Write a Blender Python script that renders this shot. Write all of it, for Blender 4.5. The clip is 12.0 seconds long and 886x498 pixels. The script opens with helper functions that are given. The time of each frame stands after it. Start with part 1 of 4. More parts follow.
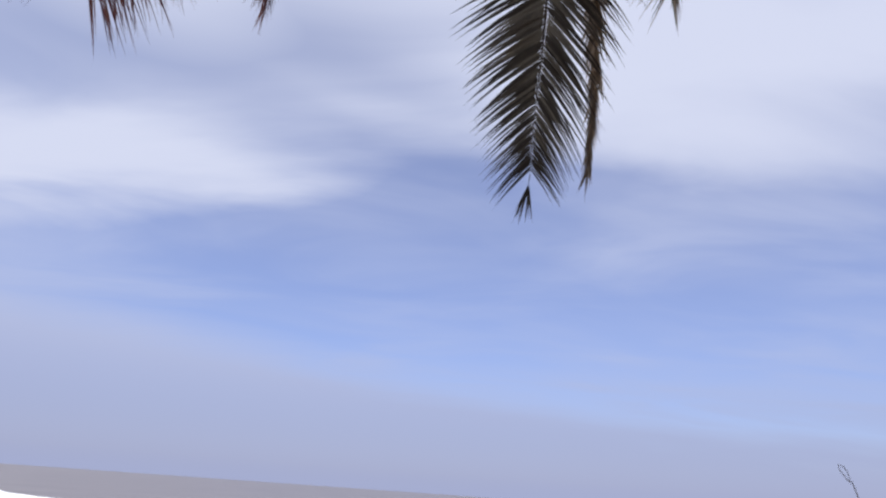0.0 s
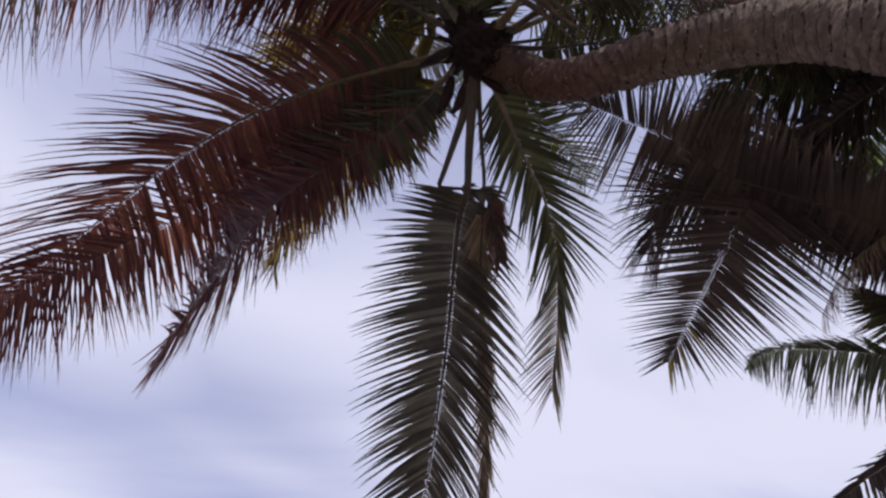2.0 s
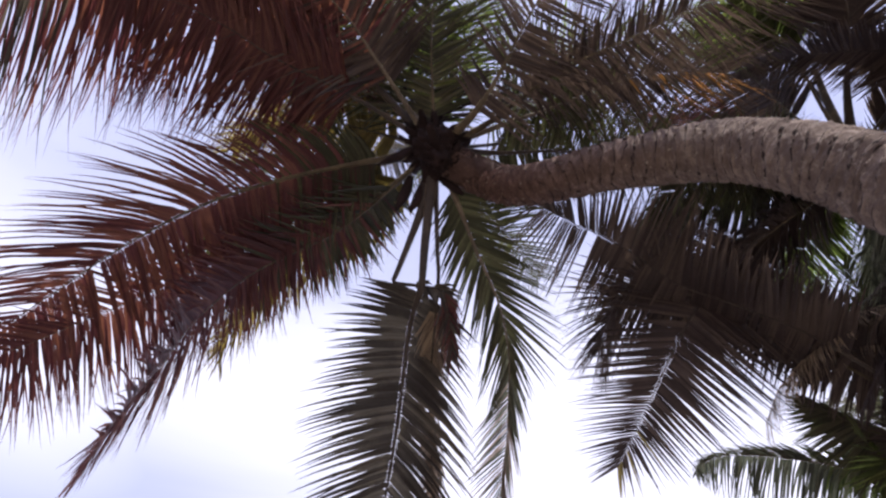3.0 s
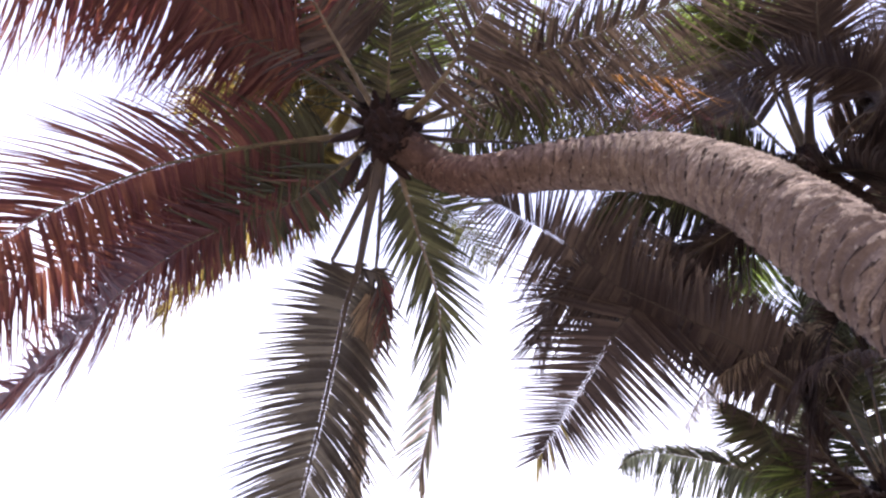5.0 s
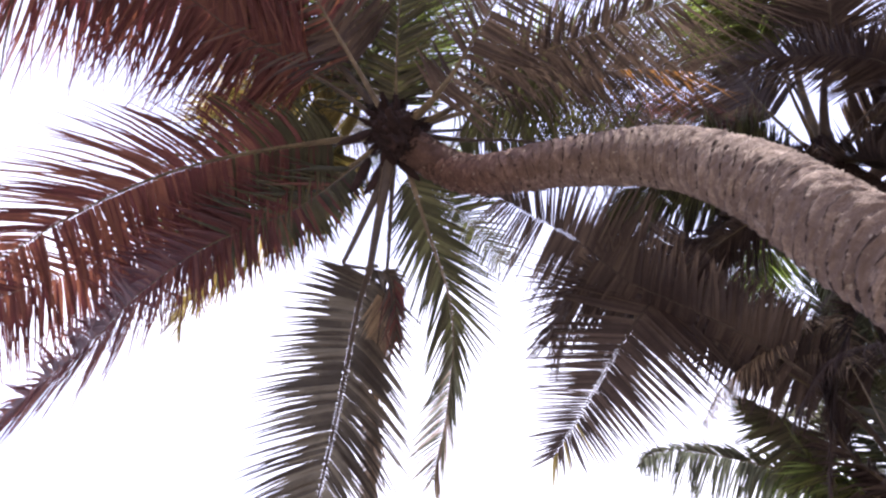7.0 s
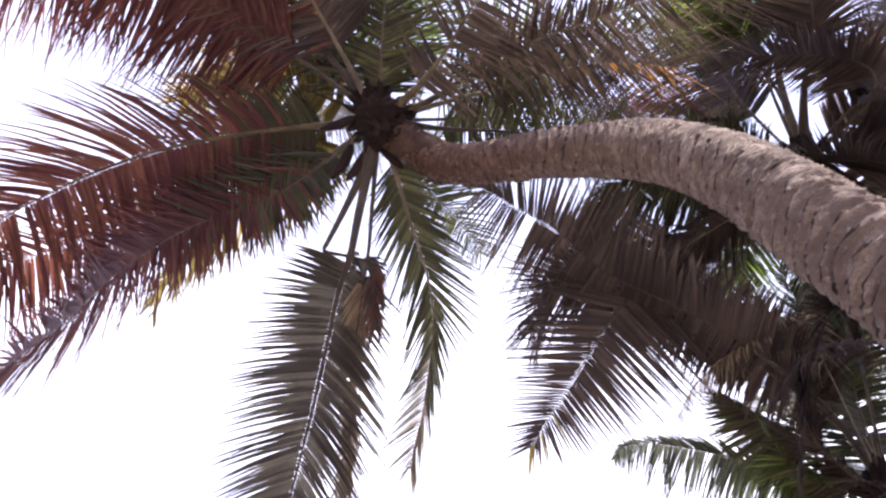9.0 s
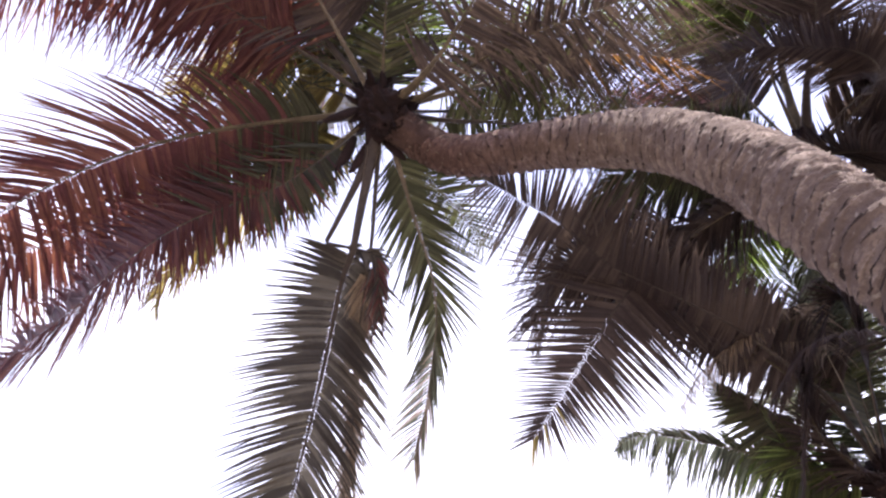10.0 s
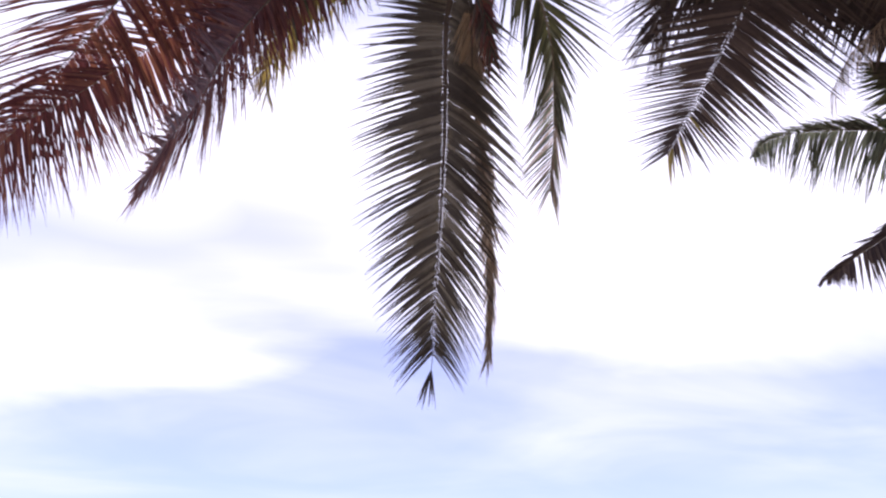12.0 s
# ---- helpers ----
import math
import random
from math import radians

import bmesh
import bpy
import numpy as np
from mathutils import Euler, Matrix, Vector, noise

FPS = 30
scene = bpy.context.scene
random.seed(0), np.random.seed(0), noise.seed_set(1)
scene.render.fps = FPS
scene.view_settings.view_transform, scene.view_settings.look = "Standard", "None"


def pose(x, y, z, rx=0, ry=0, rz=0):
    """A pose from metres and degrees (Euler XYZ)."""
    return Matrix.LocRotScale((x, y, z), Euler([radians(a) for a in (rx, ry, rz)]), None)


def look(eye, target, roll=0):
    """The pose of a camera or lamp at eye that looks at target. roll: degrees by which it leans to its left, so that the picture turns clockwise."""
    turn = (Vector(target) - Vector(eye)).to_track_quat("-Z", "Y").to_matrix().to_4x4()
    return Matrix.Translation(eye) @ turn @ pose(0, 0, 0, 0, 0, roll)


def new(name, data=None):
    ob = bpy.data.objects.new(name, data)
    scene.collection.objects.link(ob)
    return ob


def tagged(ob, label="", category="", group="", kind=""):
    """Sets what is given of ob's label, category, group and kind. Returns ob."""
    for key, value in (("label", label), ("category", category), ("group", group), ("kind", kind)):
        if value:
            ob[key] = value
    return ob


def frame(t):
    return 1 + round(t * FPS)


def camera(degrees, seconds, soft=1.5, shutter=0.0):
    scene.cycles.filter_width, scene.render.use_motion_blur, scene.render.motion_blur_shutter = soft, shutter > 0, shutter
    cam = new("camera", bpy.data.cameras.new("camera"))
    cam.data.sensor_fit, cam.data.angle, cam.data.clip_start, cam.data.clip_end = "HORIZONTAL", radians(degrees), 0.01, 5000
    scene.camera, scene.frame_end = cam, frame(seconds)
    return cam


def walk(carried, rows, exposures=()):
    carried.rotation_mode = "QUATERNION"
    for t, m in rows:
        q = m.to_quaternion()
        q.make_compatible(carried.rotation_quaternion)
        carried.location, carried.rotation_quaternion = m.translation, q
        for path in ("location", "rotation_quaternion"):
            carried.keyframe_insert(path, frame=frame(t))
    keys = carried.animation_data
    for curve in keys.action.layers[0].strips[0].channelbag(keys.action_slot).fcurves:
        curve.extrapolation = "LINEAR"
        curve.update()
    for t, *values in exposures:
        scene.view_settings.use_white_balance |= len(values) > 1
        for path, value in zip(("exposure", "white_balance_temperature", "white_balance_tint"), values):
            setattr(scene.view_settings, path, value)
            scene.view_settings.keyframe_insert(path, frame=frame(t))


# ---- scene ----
cam = camera(68.76, 12.0, soft=2.5)
PATH = [
    (0.0, pose(-0.169, 0.234, 1.513, 110.74, -3.77, -1.10)),
    (0.5, pose(-0.200, 0.207, 1.557, 119.96, -3.69, -4.33)),
    (1.0, pose(-0.158, 0.190, 1.603, 129.71, -3.02, -6.95)),
    (1.5, pose(-0.102, 0.167, 1.555, 138.70, -2.79, -8.37)),
    (2.0, pose(-0.093, 0.191, 1.550, 143.40, -2.99, -10.61)),
    (2.5, pose(-0.085, 0.154, 1.585, 147.79, -2.24, -12.69)),
    (3.0, pose(-0.103, 0.124, 1.582, 151.06, -0.80, -14.61)),
    (3.2, pose(-0.120, 0.137, 1.522, 152.25, -0.54, -16.22)),
    (4.8, pose(0.171, -0.105, 1.641, 148.24, -2.37, -18.76)),
    (5.0, pose(0.178, -0.107, 1.636, 148.05, -2.54, -18.98)),
    (5.5, pose(0.183, -0.107, 1.636, 148.45, -2.56, -19.12)),
    (6.0, pose(0.183, -0.141, 1.647, 148.97, -2.72, -18.53)),
    (6.5, pose(0.178, -0.140, 1.653, 149.30, -2.40, -17.85)),
    (7.0, pose(0.212, -0.099, 1.640, 148.14, -3.07, -17.26)),
    (7.2, pose(0.212, -0.094, 1.655, 147.75, -3.13, -17.01)),
    (8.8, pose(0.220, -0.063, 1.640, 147.2, -2.45, -18.6)),
    (9.0, pose(0.215, -0.063, 1.635, 147.70, -2.26, -19.27)),
    (9.5, pose(0.213, -0.075, 1.632, 148.13, -2.32, -20.49)),
    (10.0, pose(0.204, -0.026, 1.622, 147.41, -2.17, -19.21)),
    (10.5, pose(0.182, 0.097, 1.568, 142.10, -2.86, -14.89)),
    (11.0, pose(0.198, 0.091, 1.575, 137.04, -2.98, -12.56)),
    (11.5, pose(0.177, 0.173, 1.534, 132.88, -2.74, -9.62)),
    (12.0, pose(0.073, 0.198, 1.531, 126.99, -1.39, -6.28)),
]

# ---------------------------------------------------------------- light
EXPOSURES = [
    (0.0, 0.0, 6300, 8), (1.0, -0.1, 6500, 12), (1.5, -0.08, 6550, 13), (2.0, 0.1, 6500, 13), (2.5, 0.38, 6700, 17), (3.0, 0.74, 6500, 15),
    (5.0, 1.8, 6500, 17), (7.0, 1.8, 6500, 17), (9.5, 1.8, 6500, 17), (10.0, 1.78, 6500, 17), (10.5, 1.68, 6500, 18), (11.0, 1.5, 6600, 20), (11.5, 1.2, 6650, 20), (12.0, 1.0, 6650, 19),
]
walk(cam, PATH, EXPOSURES)

SUN_FROM = Vector((-0.06, -0.56, 0.83)).normalized()


def build_world():
    """Hazy tropical sky: Nishita blue with thin streaky cloud sheets laid on a high plane."""
    w = bpy.data.worlds.new("sky")
    scene.world = w
    w.use_nodes = True
    t = w.node_tree
    t.nodes.clear()
    N, L = t.nodes.new, t.links.new
    out, bg = N("ShaderNodeOutputWorld"), N("ShaderNodeBackground")
    sky = N("ShaderNodeTexSky")
    sky.sky_type, sky.sun_disc = "NISHITA", False
    sky.sun_elevation = math.asin(SUN_FROM.z)
    sky.sun_rotation = math.atan2(SUN_FROM.x, SUN_FROM.y)
    sky.dust_density = 1.5
    tc, sep = N("ShaderNodeTexCoord"), N("ShaderNodeSeparateXYZ")
    L(tc.outputs["Generated"], sep.inputs[0])

    def m(op, a, b=None, c=None):
        n = N("ShaderNodeMath")
        n.operation = op
        for i, v in enumerate((a, b, c)):
            if v is None:
                continue
            if isinstance(v, (int, float)):
                n.inputs[i].default_value = v
            else:
                L(v, n.inputs[i])
        return n.outputs[0]

    def ramp(v, lo, hi, a=0.0, b=1.0):
        n = N("ShaderNodeMapRange")
        n.interpolation_type = "SMOOTHSTEP"
        L(v, n.inputs["Value"])
        for key, val in (("From Min", lo), ("From Max", hi), ("To Min", a), ("To Max", b)):
            n.inputs[key].default_value = val
        return n.outputs[0]

    def noise_at(vec, scale, detail, rough, dist=0.0):
        n = N("ShaderNodeTexNoise")
        L(vec, n.inputs["Vector"])
        for key, val in (("Scale", scale), ("Detail", detail), ("Roughness", rough), ("Distortion", dist)):
            n.inputs[key].default_value = val
        return n.outputs["Fac"]

    up = m("MAXIMUM", sep.outputs["Z"], 0.0)
    lift = m("ADD", up, 0.12)
    px, py = m("DIVIDE", sep.outputs["X"], lift), m("DIVIDE", sep.outputs["Y"], lift)
    comb = N("ShaderNodeCombineXYZ")
    L(px, comb.inputs[0]), L(py, comb.inputs[1])
    turn = N("ShaderNodeMapping")
    L(comb.outputs[0], turn.inputs["Vector"])
    turn.inputs["Rotation"].default_value = (0, 0, radians(SKY_TURN))
    turn.inputs["Location"].default_value = SKY_SHIFT
    turn.inputs["Scale"].default_value = (0.45, 1.0, 1.0)
    broad = noise_at(turn.outputs[0], 0.9, 3.0, 0.45, 0.4)
    fine = noise_at(turn.outputs[0], 1.9, 5.0, 0.5, 0.6)
    # the cloud sheet's wavy lower edge, in degrees above the horizon
    high = m("MULTIPLY", m("ARCSINE", sep.outputs["Z"]), 57.3)
    bearing = m("ARCTAN2", sep.outputs["X"], sep.outputs["Y"])
    edge = m("MULTIPLY_ADD", m("SINE", m("MULTIPLY_ADD", bearing, 4.0, 0.87)), 4.2, 20.0)
    above = m("SUBTRACT", high, edge)
    warped = m("ADD", above, m("MULTIPLY_ADD", m("ADD", broad, m("MULTIPLY", fine, 0.4)), 26.0, -18.2))
    sheet = ramp(warped, -1.5, 7.0)
    body = ramp(m("ADD", broad, m("MULTIPLY", fine, 0.45)), SKY_LOW, SKY_HIGH, 0.42, 1.0)
    # a brighter bank of cloud on one side
    bank = m("MULTIPLY", m("MULTIPLY", ramp(high, 24.0, 40.0), ramp(high, 60.0, 42.0)), ramp(bearing, 0.05, -0.55))
    body = m("MAXIMUM", body, m("MULTIPLY", bank, m("MULTIPLY_ADD", fine, 0.5, 0.72)))
    veil = m("MULTIPLY", sheet, body)
    wisps = ramp(m("ADD", m("MULTIPLY", broad, 0.6), m("MULTIPLY", fine, 0.8)), 0.46, 1.0, 0.18, 0.66)
    low = m("ADD", high, m("ADD", m("MULTIPLY", bearing, 6.0), m("MULTIPLY_ADD", m("ADD", m("MULTIPLY", broad, 0.6), m("MULTIPLY", fine, 0.4)), 6.0, -3.0)))
    haze = m("MAXIMUM", ramp(low, 6.6, 11.6, 0.85, 0.0), ramp(up, 0.0, 0.14, 0.95, 0.0))
    veil = m("MAXIMUM", m("MAXIMUM", veil, wisps), haze)
    scale = N("ShaderNodeMix")
    scale.data_type, scale.blend_type = "RGBA", "MULTIPLY"
    scale.inputs[0].default_value = 1.0
    L(sky.outputs[0], scale.inputs[6])
    scale.inputs[7].default_value = (SKY_BLUE * 1.25, SKY_BLUE * 1.19, SKY_BLUE * 1.6, 1)
    thick = N("ShaderNodeMix")
    thick.data_type = "RGBA"
    L(ramp(up, 0.06, 0.36), thick.inputs[0])
    thick.inputs[6].default_value = (0.395, 0.425, 0.63, 1)
    thick.inputs[7].default_value = (0.69, 0.71, 0.87, 1)
    mix = N("ShaderNodeMix")
    mix.data_type = "RGBA"
    L(veil, mix.inputs[0]), L(scale.outputs[2], mix.inputs[6]), L(thick.outputs[2], mix.inputs[7])
    L(mix.outputs[2], bg.inputs["Color"])
    bg.inputs["Strength"].default_value = 1.0
    L(bg.outputs[0], out.inputs[0])


SKY_TURN, SKY_SHIFT, SKY_LOW, SKY_HIGH, SKY_BLUE = 12.0, (3.1, 1.7, 0.0), 0.55, 0.85, 0.10
build_world()
sun = new("sun", bpy.data.lights.new("sun", "SUN"))
sun.data.energy, sun.data.angle, sun.data.color = 5.0, radians(0.6), (1.0, 0.94, 0.84)
sun.matrix_world = look(SUN_FROM * 40, (0, 0, 0))


# ---------------------------------------------------------------- materials
def material(name):
    m = bpy.data.materials.new(name)
    m.use_nodes = True
    t = m.node_tree
    t.nodes.clear()
    return m, t.nodes.new, t.links.new


def ramp_node(N, stops):
    r = N("ShaderNodeValToRGB")
    e = r.color_ramp.elements
    while len(e) < len(stops):
        e.new(0.5)
    for el, (p, c) in zip(e, stops):
        el.position, el.color = p, (*c, 1)
    return r


def leaf_material(name, dark, mid, pale, glow, clear=0.35, rough=0.55, bright=None):
    """Palm leaflet: glossy above, light shining through it; each leaflet has its own tone, with yellowed streaks."""
    m, N, L = material(name)
    tc, geo, obi = N("ShaderNodeTexCoord"), N("ShaderNodeNewGeometry"), N("ShaderNodeObjectInfo")
    n1 = N("ShaderNodeTexNoise")
    L(tc.outputs["Object"], n1.inputs["Vector"])
    n1.inputs["Scale"].default_value, n1.inputs["Detail"].default_value = 2.2, 4
    n2 = N("ShaderNodeTexNoise")
    L(tc.outputs["Object"], n2.inputs["Vector"])
    n2.inputs["Scale"].default_value, n2.inputs["Detail"].default_value = 38, 3
    s1, s2 = N("ShaderNodeMath"), N("ShaderNodeMath")
    s1.operation = s2.operation = "MULTIPLY_ADD"
    wrap, total = N("ShaderNodeMath"), N("ShaderNodeMath")
    wrap.operation, total.operation = "FRACT", "ADD"
    L(geo.outputs["Random Per Island"], total.inputs[0]), L(obi.outputs["Random"], total.inputs[1])
    L(total.outputs[0], wrap.inputs[0])
    L(wrap.outputs[0], s1.inputs[0])
    s1.inputs[1].default_value = 0.42
    L(n1.outputs["Fac"], s1.inputs[2])
    L(n2.outputs["Fac"], s2.inputs[0])
    s2.inputs[1].default_value = 0.22
    L(s1.outputs[0], s2.inputs[2])
    ra = ramp_node(N, [(0.42, dark), (0.75, mid), (1.05, pale)])
    L(s2.outputs[0], ra.inputs[0])
    rb = ramp_node(N, [(0.45, [c * 0.35 for c in glow]), (0.80, glow), (1.0, bright or [min(1, c * 2.4) for c in glow])])
    L(s2.outputs[0], rb.inputs[0])
    p, tr, mix, out = N("ShaderNodeBsdfPrincipled"), N("ShaderNodeBsdfTranslucent"), N("ShaderNodeMixShader"), N("ShaderNodeOutputMaterial")
    L(ra.outputs[0], p.inputs["Base Color"])
    p.inputs["Roughness"].default_value = rough
    p.inputs["Specular IOR Level"].default_value = 0.22
    L(rb.outputs[0], tr.inputs["Color"])
    mix.inputs[0].default_value = clear
    L(p.outputs[0], mix.inputs[1]), L(tr.outputs[0], mix.inputs[2]), L(mix.outputs[0], out.inputs[0])
    return m


def rough_material(name, stops, scale, rough=0.85, bump=0.4, stretch=(1, 1, 1), fine=40.0, dist=0.01, margin=None):
    m, N, L = material(name)
    tc, mp = N("ShaderNodeTexCoord"), N("ShaderNodeMapping")
    L(tc.outputs["Object"], mp.inputs["Vector"])
    mp.inputs["Scale"].default_value = stretch
    n1, n2 = N("ShaderNodeTexNoise"), N("ShaderNodeTexNoise")
    for n, s, d in ((n1, scale, 6), (n2, fine, 5)):
        L(mp.outputs[0], n.inputs["Vector"])
        n.inputs["Scale"].default_value, n.inputs["Detail"].default_value, n.inputs["Roughness"].default_value = s, d, 0.62
    add = N("ShaderNodeMath")
    add.operation = "MULTIPLY_ADD"
    L(n2.outputs["Fac"], add.inputs[0])
    add.inputs[1].default_value = 0.5
    sub = N("ShaderNodeMath")
    sub.operation = "SUBTRACT"
    L(n1.outputs["Fac"], sub.inputs[0])
    sub.inputs[1].default_value = 0.25
    L(sub.outputs[0], add.inputs[2])
    r = ramp_node(N, stops)
    L(add.outputs[0], r.inputs[0])
    b = N("ShaderNodeBump")
    b.inputs["Strength"].default_value, b.inputs["Distance"].default_value = bump, dist
    L(add.outputs[0], b.inputs["Height"])
    p, out = N("ShaderNodeBsdfPrincipled"), N("ShaderNodeOutputMaterial")
    L(b.outputs[0], p.inputs["Normal"])
    if margin:
        # dry pale fibres along both edges of the stalk, with the sun on them painted in
        rim, cut, mix = N("ShaderNodeAttribute"), N("ShaderNodeMath"), N("ShaderNodeMix")
        rim.attribute_name, cut.operation, mix.data_type = "rim", "MULTIPLY", "RGBA"
        L(rim.outputs["Fac"], cut.inputs[0]), L(n1.outputs["Fac"], cut.inputs[1])
        edge = ramp_node(N, [(0.16, (0, 0, 0)), (0.42, (1, 1, 1))])
        L(cut.outputs[0], edge.inputs[0]), L(edge.outputs[0], mix.inputs[0]), L(r.outputs[0], mix.inputs[6])
        mix.inputs[7].default_value = (*margin, 1)
        L(mix.outputs[2], p.inputs["Base Color"])
    else:
        L(r.outputs[0], p.inputs["Base Color"])
    p.inputs["Roughness"].default_value = rough
    p.inputs["Specular IOR Level"].default_value = 0.25
    L(p.outputs[0], out.inputs[0])
    return m


LEAF_GREEN = leaf_material("palm_leaf_green", (0.026, 0.032, 0.014), (0.042, 0.052, 0.019), (0.09, 0.09, 0.035), (0.12, 0.17, 0.038), 0.36)
LEAF_OLIVE = leaf_material("palm_leaf_olive", (0.019, 0.0165, 0.018), (0.031, 0.0265, 0.028), (0.066, 0.058, 0.050), (0.085, 0.074, 0.052), 0.30)
LEAF_RUST = leaf_material("palm_leaf_rust", (0.050, 0.020, 0.023), (0.072, 0.026, 0.031), (0.105, 0.048, 0.044), (0.112, 0.032, 0.035), 0.33, 0.55, (0.24, 0.088, 0.050))
LEAF_AMBER = leaf_material("palm_leaf_amber", (0.040, 0.024, 0.018), (0.066, 0.040, 0.022), (0.12, 0.075, 0.035), (0.19, 0.090, 0.025), 0.36)
LEAF_DRY = leaf_material("palm_leaf_dry", (0.10, 0.080, 0.068), (0.155, 0.125, 0.103), (0.25, 0.205, 0.155), (0.30, 0.235, 0.17), 0.45, 0.7)
# paler grey-green copy of the leaf, with direct sunlight put into its colour
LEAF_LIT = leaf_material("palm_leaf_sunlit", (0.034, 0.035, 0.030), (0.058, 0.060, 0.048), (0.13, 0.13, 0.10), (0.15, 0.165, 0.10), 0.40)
LEAF_YELLOW = leaf_material("palm_leaf_yellowed", (0.060, 0.048, 0.020), (0.11, 0.088, 0.035), (0.19, 0.15, 0.07), (0.26, 0.20, 0.05), 0.3)
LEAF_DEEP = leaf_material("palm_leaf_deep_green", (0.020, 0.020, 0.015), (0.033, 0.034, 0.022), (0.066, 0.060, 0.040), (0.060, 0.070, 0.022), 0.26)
# dark copy of the leaf: shade among dense fronds is put into its colour
LEAF_SHADED = leaf_material("palm_leaf_shaded", (0.020, 0.0155, 0.017), (0.034, 0.0245, 0.027), (0.062, 0.047, 0.043), (0.052, 0.037, 0.028), 0.20)
STALK = rough_material("palm_stalk", [(0.3, (0.035, 0.027, 0.020)), (0.55, (0.065, 0.052, 0.034)), (0.8, (0.13, 0.10, 0.065))], 6, 0.55, 0.2, margin=(0.24, 0.21, 0.14))
STALK_PALE = rough_material("palm_stalk_pale", [(0.3, (0.055, 0.045, 0.035)), (0.55, (0.105, 0.087, 0.066)), (0.8, (0.21, 0.175, 0.125))], 6, 0.5, 0.2, margin=(0.36, 0.31, 0.22))
STALK_DARK = rough_material("palm_stalk_dark", [(0.3, (0.020, 0.016, 0.016)), (0.6, (0.045, 0.036, 0.032)), (0.8, (0.09, 0.07, 0.055))], 6, 0.6, 0.2, margin=(0.16, 0.13, 0.10))
FIBRE = rough_material("palm_fibre", [(0.3, (0.007, 0.004, 0.005)), (0.6, (0.016, 0.009, 0.010)), (0.85, (0.036, 0.021, 0.021))], 9, 0.95, 0.8, (1, 1, 0.25), 70)
def bark_material(name, tone):
    """Palm bark: grey-brown, broken dark leaf-scar lines round the stem, pale lichen flecks and fine fissures along it."""
    m, N, L = material(name)
    at, sc = N("ShaderNodeAttribute"), N("ShaderNodeAttribute")
    at.attribute_name, sc.attribute_name = "stem", "scar"

    def tex(scale, detail, stretch, rough=0.6):
        mp, n = N("ShaderNodeMapping"), N("ShaderNodeTexNoise")
        L(at.outputs["Vector"], mp.inputs["Vector"])
        mp.inputs["Scale"].default_value = stretch
        L(mp.outputs[0], n.inputs["Vector"])
        n.inputs["Scale"].default_value, n.inputs["Detail"].default_value, n.inputs["Roughness"].default_value = scale, detail, rough
        return n.outputs["Fac"]

    def math_node(op, a, b):
        n = N("ShaderNodeMath")
        n.operation, n.use_clamp = op, op != "ADD"
        for i, v in enumerate((a, b)):
            if isinstance(v, (int, float)):
                n.inputs[i].default_value = v
            else:
                L(v, n.inputs[i])
        return n.outputs[0]

    patches, across, fleck = tex(7, 6, (1, 1, 1.3), 0.7), tex(26, 6, (0.45, 0.45, 1.5), 0.66), tex(42, 3, (1, 1, 1), 0.5)
    speck = tex(95, 4, (0.8, 0.8, 1.2), 0.7)
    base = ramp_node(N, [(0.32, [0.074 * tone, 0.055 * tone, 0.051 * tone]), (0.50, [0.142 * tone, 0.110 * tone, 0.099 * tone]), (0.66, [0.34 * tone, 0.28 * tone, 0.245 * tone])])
    L(math_node("ADD", math_node("ADD", math_node("MULTIPLY", patches, 0.48), math_node("MULTIPLY", across, 0.34)), math_node("MULTIPLY", speck, 0.18)), base.inputs[0])
    crack = ramp_node(N, [(0.26, (0, 0, 0)), (0.50, (0.95, 0.95, 0.95))])
    L(math_node("MULTIPLY", sc.outputs["Fac"], math_node("MULTIPLY", across, 1.9)), crack.inputs[0])
    mix = N("ShaderNodeMix")
    mix.data_type = "RGBA"
    # newer bark below the crown is redder than the weathered grey stem; its darkening paints in crown shade
    yo, young_shade = N("ShaderNodeAttribute"), N("ShaderNodeMix")
    yo.attribute_name = "young_shade"
    young_shade.data_type, young_shade.blend_type = "RGBA", "MULTIPLY"
    L(yo.outputs["Fac"], young_shade.inputs[0]), L(base.outputs[0], young_shade.inputs[6])
    young_shade.inputs[7].default_value = (0.66, 0.52, 0.52, 1)
    L(crack.outputs[0], mix.inputs[0]), L(young_shade.outputs[2], mix.inputs[6])
    mix.inputs[7].default_value = (0.022 * tone, 0.014 * tone, 0.014 * tone, 1)
    spot = ramp_node(N, [(0.64, (0, 0, 0)), (0.73, (0.6, 0.6, 0.6))])
    L(fleck, spot.inputs[0])
    mix2 = N("ShaderNodeMix")
    mix2.data_type = "RGBA"
    L(spot.outputs[0], mix2.inputs[0]), L(mix.outputs[2], mix2.inputs[6])
    mix2.inputs[7].default_value = (0.36 * tone, 0.33 * tone, 0.29 * tone, 1)
    bump = N("ShaderNodeBump")
    bump.inputs["Strength"].default_value, bump.inputs["Distance"].default_value = 1.0, 0.018
    L(math_node("ADD", across, math_node("MULTIPLY", speck, 0.6)), bump.inputs["Height"])
    p, out = N("ShaderNodeBsdfPrincipled"), N("ShaderNodeOutputMaterial")
    L(mix2.outputs[2], p.inputs["Base Color"]), L(bump.outputs[0], p.inputs["Normal"])
    p.inputs["Roughness"].default_value = 0.9
    p.inputs["Specular IOR Level"].default_value = 0.2
    L(p.outputs[0], out.inputs[0])
    return m


